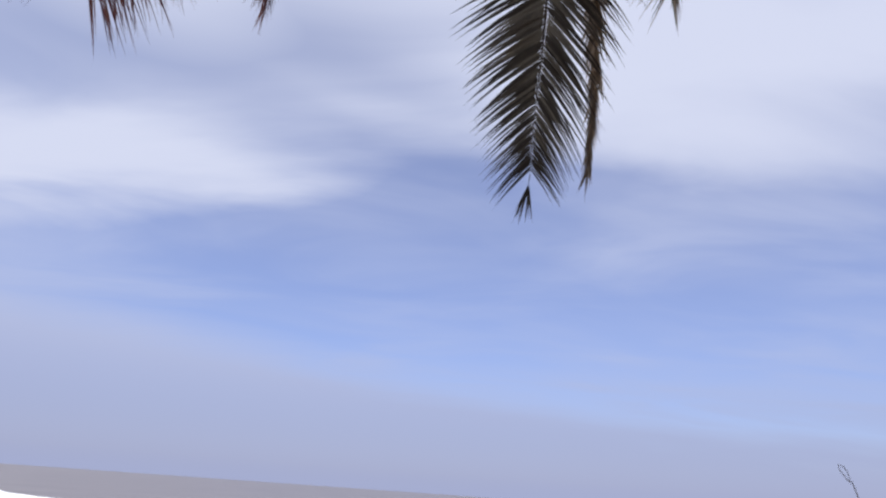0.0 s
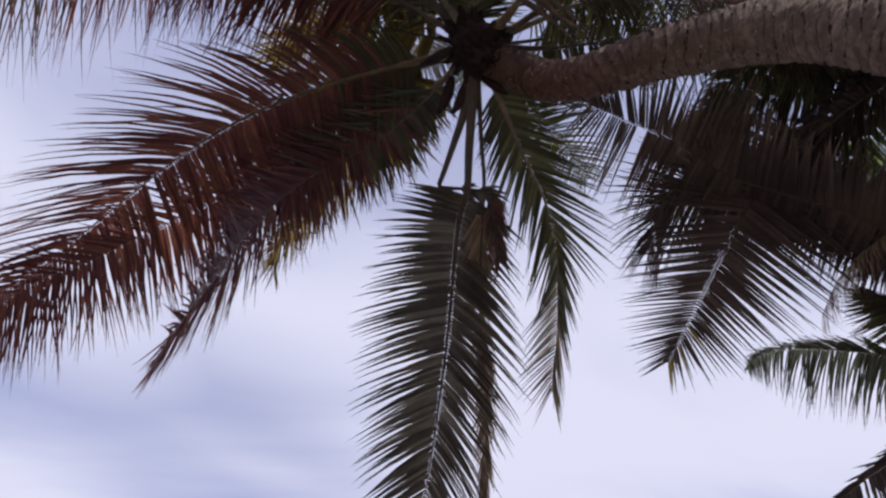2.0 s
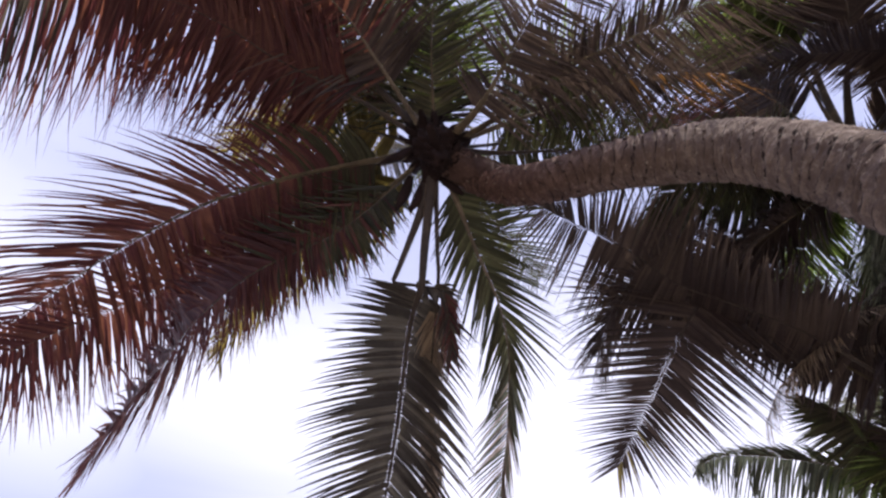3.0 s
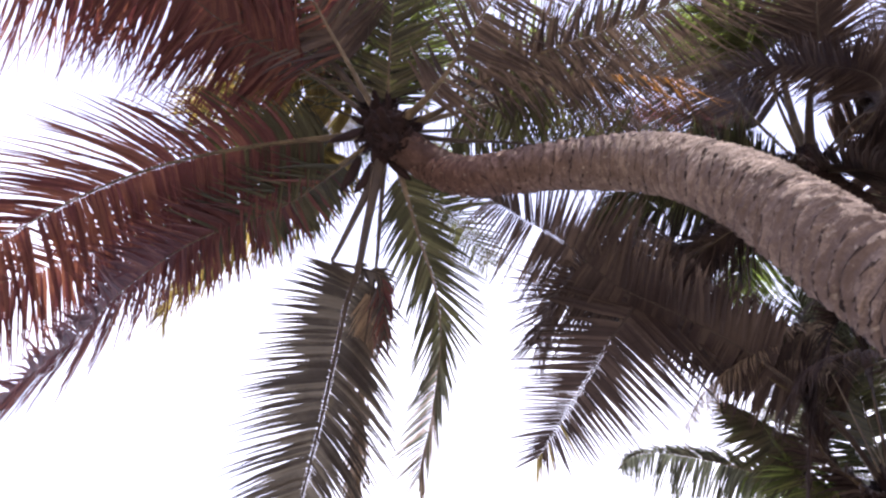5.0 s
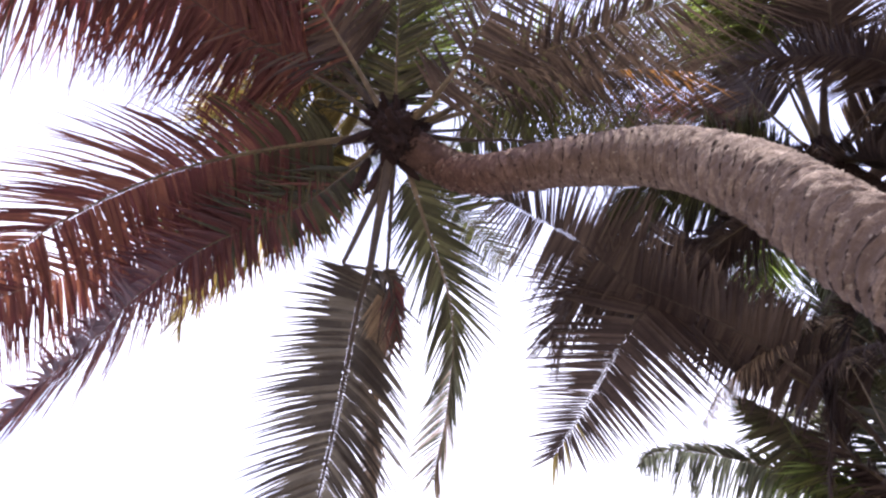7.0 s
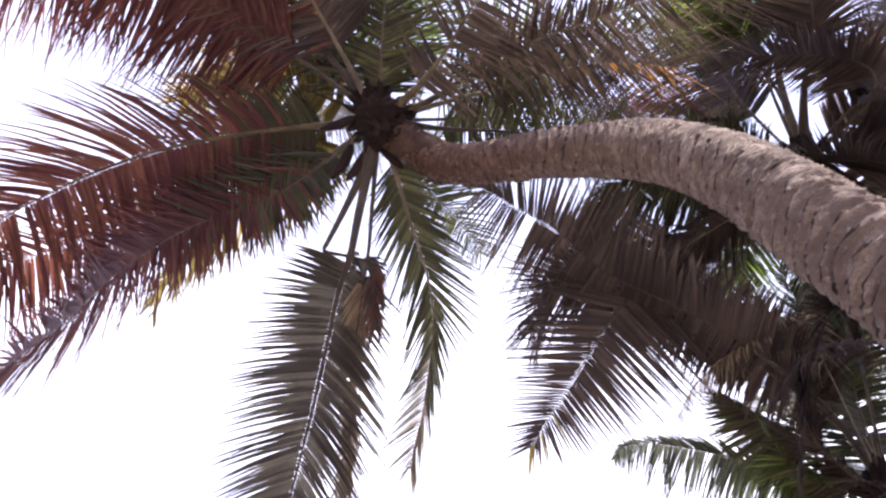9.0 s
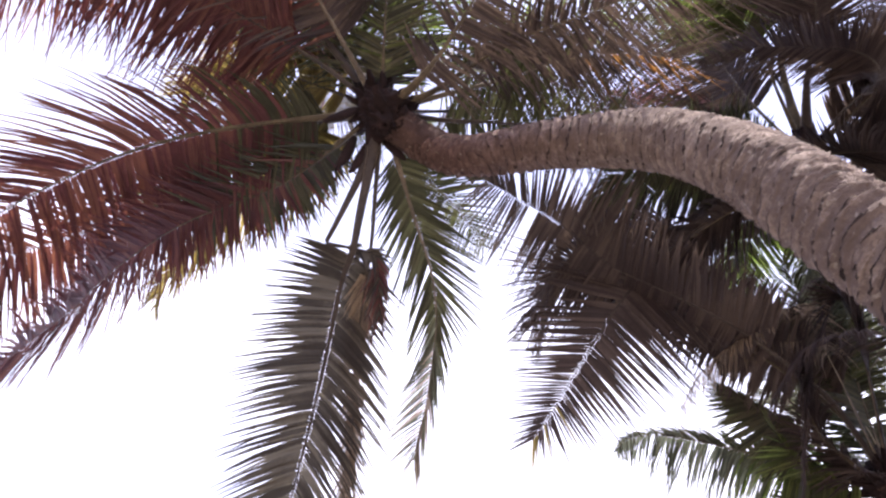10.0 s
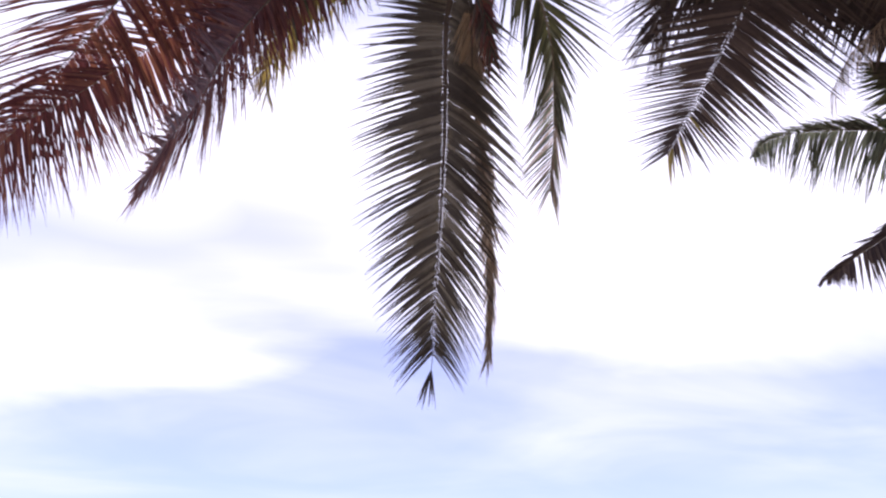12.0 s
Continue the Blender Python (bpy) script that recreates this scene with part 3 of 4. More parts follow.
crown_heart(main_palm, (0.18, 1.66, 5.81), (-0.35, -0.05, 0.6), (0.155, 0.24), 3)
fibre_collar(main_palm, [(0.66, 1.69, 5.58), (0.42, 1.715, 5.715), (0.20, 1.68, 5.80)], 0.122, 7)
spathe(main_palm, (0.06, 1.85, 5.70), (0.01, 2.01, 5.46))
spathe(main_palm, (0.17, 1.84, 5.71), (0.10, 2.00, 5.47))
spathe(main_palm, (0.24, 1.81, 5.72), (0.43, 1.84, 5.59))
spathe(main_palm, (0.02, 1.67, 5.75), (-0.16, 1.76, 5.59))
frond(main_palm, [(0.18, 1.66, 5.81), (0.24, 2.11, 5.30), (0.27, 2.30, 5.05), (0.27, 2.60, 5.03), (0.33, 3.15, 4.65), (0.37, 3.73, 4.30), (0.39, 4.26, 3.98), (0.42, 4.59, 3.79), (0.41, 4.69, 3.70)], leaf=0.5, count=122, start=0.275, left=((0, 98, 0.36), (0.08, 90, 0.5), (0.25, 78, 0.62), (0.5, 60, 0.64), (0.75, 46, 0.56), (0.93, 40, 0.42), (1, 34, 0.3)), right=((0, 66, 0.5), (0.3, 58, 0.72), (0.6, 44, 0.74), (0.8, 36, 0.6), (0.93, 38, 0.42), (1, 34, 0.3)), bow=(0.06, 0.16), sag=0.1, vee=7, neat=0.5, gaps=0, wide=0.029, thick=0.04, tip=0.7, tuft=16, bare_at=(0.93, 1.1), mat=LEAF_OLIVE, stalk=STALK_DARK, single=True, seed=1, thin=(1.0, 0.8), keep=(1.0, 1.0))
frond(main_palm, [(0.18, 1.66, 5.81), (0.32, 2.11, 5.35), (0.38, 2.30, 5.11), (0.50, 2.97, 4.86), (0.65, 3.46, 4.57), (0.77, 3.98, 4.23), (0.82, 4.37, 3.89), (0.82, 4.49, 3.77)], count=111, start=0.3, left=((0, 26, 0.26), (0.5, 18, 0.32), (1, 8, 0.2)), right=((0, 24, 0.26), (0.5, 16, 0.3), (1, 6, 0.2)), sag=0.06, vee=0, neat=0.8, gaps=0.01, wide=0.0174, thick=0.02, mat=LEAF_DRY, stalk=STALK_DARK, label='grey-brown withered frond', seed=2)
frond(main_palm, [(0.18, 1.66, 5.81), (0.18, 1.94, 5.54), (0.14, 2.16, 5.33), (0.10, 2.33, 5.16), (0.09, 2.35, 5.13), (0.12, 2.36, 5.13), (0.27, 2.33, 5.12), (0.38, 2.31, 5.10), (0.42, 2.32, 5.09), (0.47, 2.39, 5.02), (0.56, 2.60, 4.84)], count=46, start=0.66, left=((0, 40, 0.12), (0.4, 40, 0.24), (1, 20, 0.22)), right=((0, 40, 0.1), (0.4, 40, 0.2), (1, 20, 0.2)), sag=0.9, vee=-10, neat=1.6, wide=0.02, thick=0.046, flare=0.4, mat=LEAF_OLIVE, dry=(0.3, 0, LEAF_RUST, 0.5), stalk=STALK_DARK, label='broken frond with its rib snapped over', seed=3)
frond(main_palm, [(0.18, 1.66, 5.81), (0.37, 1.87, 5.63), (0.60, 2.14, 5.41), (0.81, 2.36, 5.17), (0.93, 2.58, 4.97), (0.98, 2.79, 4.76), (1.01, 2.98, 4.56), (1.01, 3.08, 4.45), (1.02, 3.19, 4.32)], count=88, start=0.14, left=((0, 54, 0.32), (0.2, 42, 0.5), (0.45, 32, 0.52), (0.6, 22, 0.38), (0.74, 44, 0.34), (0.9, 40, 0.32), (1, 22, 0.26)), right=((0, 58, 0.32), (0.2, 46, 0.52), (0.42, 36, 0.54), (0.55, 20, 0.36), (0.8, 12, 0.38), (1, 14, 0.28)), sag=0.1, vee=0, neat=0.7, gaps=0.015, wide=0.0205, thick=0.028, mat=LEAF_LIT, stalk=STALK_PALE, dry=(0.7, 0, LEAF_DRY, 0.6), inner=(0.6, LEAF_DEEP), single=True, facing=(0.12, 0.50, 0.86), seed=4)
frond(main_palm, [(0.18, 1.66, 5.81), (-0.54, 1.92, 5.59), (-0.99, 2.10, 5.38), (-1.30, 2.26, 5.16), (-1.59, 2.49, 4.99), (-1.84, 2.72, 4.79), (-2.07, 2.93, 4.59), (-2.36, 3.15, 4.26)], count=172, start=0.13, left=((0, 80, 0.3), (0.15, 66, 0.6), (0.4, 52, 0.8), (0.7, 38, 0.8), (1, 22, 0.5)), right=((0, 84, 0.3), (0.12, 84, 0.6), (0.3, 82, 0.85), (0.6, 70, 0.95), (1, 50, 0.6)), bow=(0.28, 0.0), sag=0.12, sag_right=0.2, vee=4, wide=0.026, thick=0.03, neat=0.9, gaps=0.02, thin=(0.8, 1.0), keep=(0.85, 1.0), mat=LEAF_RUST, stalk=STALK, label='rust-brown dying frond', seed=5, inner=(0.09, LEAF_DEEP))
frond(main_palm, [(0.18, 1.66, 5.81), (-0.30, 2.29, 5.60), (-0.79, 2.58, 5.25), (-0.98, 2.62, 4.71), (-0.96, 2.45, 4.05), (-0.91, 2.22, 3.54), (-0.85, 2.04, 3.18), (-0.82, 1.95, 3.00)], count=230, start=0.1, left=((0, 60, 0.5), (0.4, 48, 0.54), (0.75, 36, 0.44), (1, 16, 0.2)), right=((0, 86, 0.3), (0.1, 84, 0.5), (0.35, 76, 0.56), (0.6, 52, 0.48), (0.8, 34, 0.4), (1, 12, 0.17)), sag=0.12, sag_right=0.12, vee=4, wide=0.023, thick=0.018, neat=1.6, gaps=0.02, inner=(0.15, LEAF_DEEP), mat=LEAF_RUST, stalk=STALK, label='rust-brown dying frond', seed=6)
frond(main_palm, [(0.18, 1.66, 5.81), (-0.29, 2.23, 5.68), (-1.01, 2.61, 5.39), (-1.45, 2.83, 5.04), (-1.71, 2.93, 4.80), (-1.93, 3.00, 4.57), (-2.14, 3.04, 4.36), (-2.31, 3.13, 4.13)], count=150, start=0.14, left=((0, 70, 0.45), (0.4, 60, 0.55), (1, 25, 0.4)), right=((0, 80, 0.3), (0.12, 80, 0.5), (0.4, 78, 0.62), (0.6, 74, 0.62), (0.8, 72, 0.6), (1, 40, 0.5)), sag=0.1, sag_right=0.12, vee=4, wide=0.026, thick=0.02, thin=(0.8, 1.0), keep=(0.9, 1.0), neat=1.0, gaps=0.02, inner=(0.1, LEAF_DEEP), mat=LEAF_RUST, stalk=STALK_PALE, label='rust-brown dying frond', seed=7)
frond(main_palm, [(0.18, 1.66, 5.81), (-0.06, 2.08, 5.89), (-0.35, 2.53, 5.95), (-0.71, 2.99, 5.95), (-1.03, 3.55, 5.67), (-1.04, 3.69, 5.54)], leaf=0.46, count=98, start=0.15, fan=(60, 20), sag=0.4, mat=LEAF_YELLOW, seed=8, label='yellowing frond', wide=0.0229)
frond(main_palm, [(0.18, 1.66, 5.81), (-0.23, 1.52, 5.86), (-0.65, 1.42, 5.89), (-1.01, 1.34, 5.89), (-1.31, 1.23, 5.89), (-1.68, 1.14, 5.83), (-2.02, 1.16, 5.71)], count=172, start=0.3, left=((0, 60, 0.5), (0.5, 60, 0.7), (1, 30, 0.5)), right=((0, 80, 0.5), (0.25, 86, 0.75), (0.5, 92, 0.88), (1, 70, 0.8)), sag=0.2, sag_right=0.12, vee=4, wide=0.0221, thick=0.021, neat=1.5, gaps=0.02, mat=LEAF_RUST, stalk=STALK_DARK, label='rust-brown dying frond', seed=9, flare=0.5)
# inner leaflets take the shade-darkened leaf, for the dim canopy beside the crown
frond(main_palm, [(0.18, 1.66, 5.81), (-0.35, 1.21, 6.00), (-0.67, 0.97, 6.12), (-1.30, 0.64, 6.24), (-2.13, 0.60, 6.12)], leaf=0.83, count=180, start=0.2, fan=(70, 30), sag=0.35, fan_right=(80, 48), sag_right=0.6, mat=LEAF_RUST, stalk=STALK_PALE, wide=0.02, neat=1.6, seed=10, inner=(0.18, LEAF_SHADED), label='rust-brown dying frond', thick=0.022, flare=0.5)
frond(main_palm, [(0.18, 1.66, 5.81), (-0.44, 1.33, 6.07), (-1.01, 1.09, 6.13), (-1.56, 1.03, 6.01), (-2.02, 1.12, 5.84), (-2.41, 1.26, 5.62), (-2.71, 1.41, 5.42)], count=205, start=0.3, left=((0, 60, 0.5), (1, 30, 0.5)), right=((0, 80, 0.5), (0.3, 86, 0.95), (0.5, 74, 1.05), (0.7, 62, 1.1), (1, 50, 1.0)), sag=0.2, sag_right=0.12, vee=4, wide=0.0237, thick=0.032, neat=1.5, gaps=0.02, dry=(0.75, 0, LEAF_OLIVE, 0.6), mat=LEAF_RUST, stalk=STALK_DARK, label='rust-brown dying frond', seed=32)
frond(main_palm, [(0.18, 1.66, 5.81), (-0.11, 1.55, 6.12), (-0.62, 1.29, 6.57), (-1.22, 1.14, 6.90), (-1.84, 1.13, 7.14)], leaf=0.77, count=90, start=0.2, fan=(68, 30), sag=0.35, fan_right=(88, 62), sag_right=0.9, mat=LEAF_DEEP, stalk=STALK_PALE, seed=51, wide=0.019, thick=0.02, flare=0.4, neat=1.6)
frond(main_palm, [(0.18, 1.66, 5.81), (-0.19, 1.76, 6.13), (-0.61, 1.86, 6.37), (-1.07, 2.04, 6.53), (-1.35, 2.35, 6.53)], leaf=0.55, count=120, start=0.2, fan=(65, 30), sag=0.5, mat=LEAF_YELLOW, seed=52, label='yellowing frond', wide=0.0229, thick=0.02, flare=0.4)
frond(main_palm, [(0.18, 1.66, 5.81), (-0.12, 1.90, 5.97), (-0.56, 2.26, 6.19), (-1.14, 2.86, 6.30), (-1.65, 3.48, 6.33)], leaf=0.72, count=116, start=0.18, fan=(68, 30), sag=0.4, mat=LEAF_DEEP, stalk=STALK_DARK, seed=53, wide=0.0229)
frond(main_palm, [(0.18, 1.66, 5.81), (0.02, 1.53, 6.34), (-0.20, 1.22, 6.95), (-0.51, 0.78, 7.52)], leaf=0.77, count=74, start=0.2, fan=(68, 30), sag=0.4, mat=LEAF_DEEP, seed=54, wide=0.018, neat=1.6)
frond(main_palm, [(0.18, 1.66, 5.81), (0.58, 2.03, 5.89), (0.96, 2.35, 6.13), (1.35, 2.72, 6.30)], leaf=0.55, count=65, start=0.2, fan=(60, 30), sag=0.35, mat=LEAF_DEEP, seed=60, wide=0.0166)
frond(main_palm, [(0.18, 1.66, 5.81), (0.01, 1.13, 6.16), (-0.07, 0.80, 6.38), (-0.22, 0.32, 6.69)], leaf=0.77, count=90, start=0.14, fan=(68, 30), sag=0.3, mat=LEAF_DEEP, stalk=STALK, seed=12, wide=0.018, thick=0.02, flare=0.5, dry=(0.1, 0, LEAF_GREEN, 0.16), neat=1.8)
frond(main_palm, [(0.18, 1.66, 5.81), (0.20, 1.47, 6.17), (0.23, 1.24, 6.35), (0.27, 0.93, 6.53), (0.32, 0.58, 6.74)], count=63, start=0.2, left=((0, 70, 0.3), (0.6, 60, 0.5), (1, 40, 0.4)), right=((0, 70, 0.3), (0.6, 60, 0.5), (1, 40, 0.4)), sag=0.15, wide=0.0166, neat=1.2, mat=LEAF_GREEN, stalk=STALK_PALE, seed=14, thick=0.018)
frond(main_palm, [(0.18, 1.66, 5.81), (0.34, 1.33, 5.66), (0.45, 1.06, 5.79), (0.53, 0.75, 5.91), (0.62, 0.45, 6.00), (0.77, 0.07, 6.10)], count=84, start=0.26, left=((0, 84, 0.45), (0.5, 84, 0.75), (1, 60, 0.6)), right=((0, 66, 0.3), (0.5, 60, 0.4), (1, 40, 0.4)), sag=0.1, wide=0.0229, keep=(0.8, 0.6), neat=1.2, mat=LEAF_SHADED, stalk=STALK, seed=15, thick=0.036)
frond(main_palm, [(0.18, 1.66, 5.81), (0.46, 1.43, 5.86), (0.71, 1.13, 5.93), (0.96, 0.85, 5.91), (1.21, 0.62, 5.85), (1.48, 0.35, 5.76), (1.79, 0.02, 5.62)], count=150, start=0.3, left=((0, 84, 0.35), (0.3, 76, 0.65), (0.8, 66, 0.7), (1, 40, 0.5)), right=((0, 66, 0.15), (0.4, 62, 0.35), (1, 40, 0.45)), sag=0.1, wide=0.0165, keep=(0.85, 0.8), neat=1.9, mat=LEAF_SHADED, seed=16)
frond(main_palm, [(0.18, 1.66, 5.81), (0.58, 1.45, 6.00), (0.94, 1.23, 6.08), (1.27, 1.01, 6.18), (1.62, 0.83, 6.17), (2.01, 0.71, 6.11)], count=96, start=0.4, left=((0, 84, 0.4), (0.4, 66, 0.55), (1, 30, 0.45)), right=((0, 70, 0.4), (0.5, 60, 0.5), (1, 30, 0.4)), sag=0.12, wide=0.0175, neat=1.8, mat=LEAF_SHADED, stalk=STALK_PALE, inner=(0.25, LEAF_DEEP), dry=(0.5, -1, LEAF_AMBER, 0.3), seed=17)
frond(main_palm, [(0.18, 1.66, 5.81), (0.64, 1.61, 5.93), (1.03, 1.54, 6.06), (1.57, 1.47, 6.17), (2.27, 1.40, 6.27), (3.01, 1.44, 6.21)], count=120, start=0.16, left=((0, 70, 0.3), (0.5, 66, 0.5), (1, 30, 0.4)), right=((0, 76, 0.3), (0.2, 80, 0.45), (0.5, 70, 0.55), (1, 30, 0.4)), sag=0.2, wide=0.018, neat=1.2, mat=LEAF_DEEP, stalk=STALK_DARK, seed=18)
frond(main_palm, [(0.18, 1.66, 5.81), (0.30, 1.89, 6.31), (0.44, 2.14, 6.85), (0.60, 2.43, 7.48)], leaf=0.66, count=61, start=0.12, fan=(60, 22), sag=0.15, mat=LEAF_GREEN, seed=80, wide=0.0229)
frond(main_palm, [(0.18, 1.66, 5.81), (0.17, 1.86, 6.33), (0.16, 2.07, 6.89), (0.15, 2.50, 8.01)], leaf=0.66, count=61, start=0.12, fan=(60, 22), sag=0.15, mat=LEAF_OLIVE, seed=81, wide=0.0229)
frond(main_palm, [(0.18, 1.66, 5.81), (0.03, 1.92, 6.30), (-0.15, 2.19, 6.82), (-0.35, 2.51, 7.43)], leaf=0.66, count=61, start=0.12, fan=(60, 22), sag=0.15, mat=LEAF_OLIVE, seed=82, wide=0.0229)
frond(main_palm, [(0.18, 1.66, 5.81), (-0.13, 1.41, 6.28), (-0.42, 1.15, 6.54), (-0.70, 0.88, 6.77), (-1.06, 0.59, 6.95)], count=87, start=0.12, left=((0, 74, 0.5), (0.4, 68, 0.8), (1, 34, 0.5)), right=((0, 74, 0.5), (0.4, 68, 0.8), (1, 34, 0.5)), mat=LEAF_DEEP, sag=0.3, wide=0.018, neat=1.8, stalk=STALK_DARK, seed=111, dry=(0.1, 0, LEAF_GREEN, 0.16))
frond(main_palm, [(0.18, 1.66, 5.81), (0.11, 1.38, 6.31), (0.03, 1.01, 6.61), (-0.07, 0.63, 6.88), (-0.16, 0.29, 7.11)], count=87, start=0.1, left=((0, 74, 0.5), (0.4, 68, 0.8), (1, 34, 0.5)), right=((0, 74, 0.5), (0.4, 68, 0.8), (1, 34, 0.5)), mat=LEAF_SHADED, sag=0.3, wide=0.018, neat=1.8, stalk=STALK_DARK, seed=112, dry=(0.1, 0, LEAF_GREEN, 0.14))
frond(main_palm, [(0.18, 1.66, 5.81), (0.67, 1.46, 6.36), (1.14, 1.14, 6.59), (1.68, 0.81, 6.74), (2.31, 0.54, 6.77)], count=87, start=0.16, left=((0, 74, 0.5), (0.4, 68, 0.8), (1, 34, 0.5)), right=((0, 74, 0.5), (0.4, 68, 0.8), (1, 34, 0.5)), mat=LEAF_DEEP, sag=0.3, wide=0.018, neat=1.8, stalk=STALK_DARK, seed=114)
frond(main_palm, [(0.18, 1.66, 5.81), (0.77, 1.62, 6.29), (1.32, 1.43, 6.58), (1.97, 1.27, 6.76), (2.70, 1.16, 6.82)], count=87, start=0.2, left=((0, 74, 0.5), (0.4, 68, 0.8), (1, 34, 0.5)), right=((0, 74, 0.5), (0.4, 68, 0.8), (1, 34, 0.5)), mat=LEAF_SHADED, sag=0.3, wide=0.018, neat=1.8, stalk=STALK_DARK, seed=115)
frond(main_palm, [(0.18, 1.66, 5.81), (-0.25, 1.64, 6.30), (-0.74, 1.56, 6.48), (-1.23, 1.46, 6.61), (-1.71, 1.31, 6.71)], count=87, start=0.22, left=((0, 74, 0.5), (0.4, 68, 0.8), (1, 34, 0.5)), right=((0, 74, 0.5), (0.4, 68, 0.8), (1, 34, 0.5)), mat=LEAF_RUST, sag=0.3, wide=0.019, neat=1.6, stalk=STALK_DARK, seed=116)
frond(main_palm, [(0.18, 1.66, 5.81), (0.50, 1.37, 6.39), (0.95, 1.06, 6.84), (1.57, 0.76, 7.29), (2.30, 0.57, 7.62)], leaf=0.72, count=100, wide=0.017, start=0.1, fan=(68, 30), sag=0.4, mat=LEAF_SHADED, seed=56, dry=(0.1, 0, LEAF_GREEN, 0.2), neat=1.6)
tall_palm = thing("palm_tree", "tall coconut palm with dark dense hanging fronds behind the leaning one", "palm tree", (4.40, 0.89, 0.0), "coconut palms")
palm_trunk(tall_palm, [(4.40, 0.89, -0.05), (4.30, 0.99, 2.0), (4.00, 1.09, 4.5), (3.70, 1.19, 6.80)], (0.22, 0.16, 0.14, 0.12), seed=2, mat=BARK_SHADED)
crown_heart(tall_palm, (3.70, 1.19, 6.80), (-0.2, 0.0, 1), (0.13, 0.22), 4)
frond(tall_palm, [(3.70, 1.19, 6.80), (3.21, 1.60, 6.41), (2.56, 1.91, 5.80), (2.18, 2.23, 5.33), (2.00, 2.63, 5.00), (1.89, 2.87, 4.78), (1.78, 3.03, 4.59)], count=96, start=0.44, left=((0, 75, 0.5), (0.15, 70, 0.75), (0.5, 60, 0.72), (0.85, 56, 0.42), (1, 25, 0.2)), right=((0, 85, 0.5), (0.15, 86, 0.9), (0.5, 78, 0.8), (0.85, 66, 0.42), (1, 25, 0.2)), sag=0.04, vee=0, neat=0.6, gaps=0.01, wide=0.026, thick=0.04, mat=LEAF_SHADED, stalk=STALK_DARK, facing=(0.38, 0.54, 0.75), single=True, dry=(0.9, 1, LEAF_YELLOW, 0.45), seed=21, thin=(1.0, 1.15))
frond(tall_palm, [(3.70, 1.19, 6.80), (3.25, 1.65, 6.48), (2.76, 2.12, 6.08), (2.28, 2.31, 5.98), (1.93, 2.54, 5.88), (1.79, 2.85, 5.59)], leaf=0.78, count=110, start=0.6, fan=(68, 25), sag=0.35, mat=LEAF_SHADED, seed=22, wide=0.0205, both=(1.0, 1.0))
frond(tall_palm, [(3.70, 1.19, 6.80), (3.29, 1.52, 6.73), (2.74, 1.82, 6.69), (2.26, 2.17, 6.65), (1.96, 2.49, 6.49)], leaf=0.56, count=230, start=0.2, fan=(70, 30), sag=1.0, mat=LEAF_SHADED, seed=23, wide=0.022)
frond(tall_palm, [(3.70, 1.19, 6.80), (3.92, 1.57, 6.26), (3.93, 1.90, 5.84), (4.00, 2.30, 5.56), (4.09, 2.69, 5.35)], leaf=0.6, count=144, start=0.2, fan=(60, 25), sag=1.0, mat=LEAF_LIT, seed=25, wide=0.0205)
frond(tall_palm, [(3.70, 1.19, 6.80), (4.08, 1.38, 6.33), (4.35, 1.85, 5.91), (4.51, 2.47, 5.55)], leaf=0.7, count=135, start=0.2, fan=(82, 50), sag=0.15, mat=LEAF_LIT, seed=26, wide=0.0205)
frond(tall_palm, [(3.70, 1.19, 6.80), (3.30, 0.86, 7.01), (2.87, 0.50, 7.18), (2.34, 0.34, 7.31)], leaf=0.7, count=144, start=0.62, fan=(68, 30), sag=0.3, mat=LEAF_GREEN, seed=27, wide=0.0205)
frond(tall_palm, [(3.70, 1.19, 6.80), (3.37, 0.68, 6.88), (3.14, 0.20, 6.95), (2.72, -0.34, 7.06)], leaf=0.7, count=135, start=0.5, fan=(68, 30), sag=0.3, mat=LEAF_SHADED, stalk=STALK_DARK, thick=0.055, seed=28, wide=0.0205)
frond(tall_palm, [(3.70, 1.19, 6.80), (3.79, 0.61, 6.73), (3.88, 0.09, 6.72), (4.12, -0.24, 6.67)], leaf=0.7, count=135, start=0.2, fan=(68, 30), sag=0.3, mat=LEAF_SHADED, seed=29, wide=0.0205)
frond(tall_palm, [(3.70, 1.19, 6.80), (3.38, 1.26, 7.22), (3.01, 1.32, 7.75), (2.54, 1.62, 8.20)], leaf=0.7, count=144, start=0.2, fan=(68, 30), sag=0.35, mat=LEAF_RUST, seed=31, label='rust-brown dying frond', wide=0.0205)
frond(tall_palm, [(3.70, 1.19, 6.80), (3.66, 0.75, 6.70), (3.68, 0.41, 6.62), (3.47, 0.31, 6.65), (3.13, 0.40, 6.73), (2.77, 0.55, 6.80), (2.47, 0.72, 6.80)], leaf=0.46, count=190, start=0.3, fan=(75, 40), sag=0.15, vee=0, mat=LEAF_SHADED, stalk=STALK_DARK, seed=33, wide=0.022)
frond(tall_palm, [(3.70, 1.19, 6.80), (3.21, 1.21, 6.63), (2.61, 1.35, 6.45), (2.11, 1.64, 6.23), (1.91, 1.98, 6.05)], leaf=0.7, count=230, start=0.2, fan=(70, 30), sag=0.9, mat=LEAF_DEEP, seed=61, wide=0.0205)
frond(tall_palm, [(3.70, 1.19, 6.80), (3.39, 1.44, 6.45), (2.96, 1.69, 6.13), (2.63, 2.17, 5.98), (2.31, 2.80, 5.76)], leaf=0.7, count=260, start=0.2, fan=(70, 30), sag=1.1, mat=LEAF_SHADED, seed=62, wide=0.022)
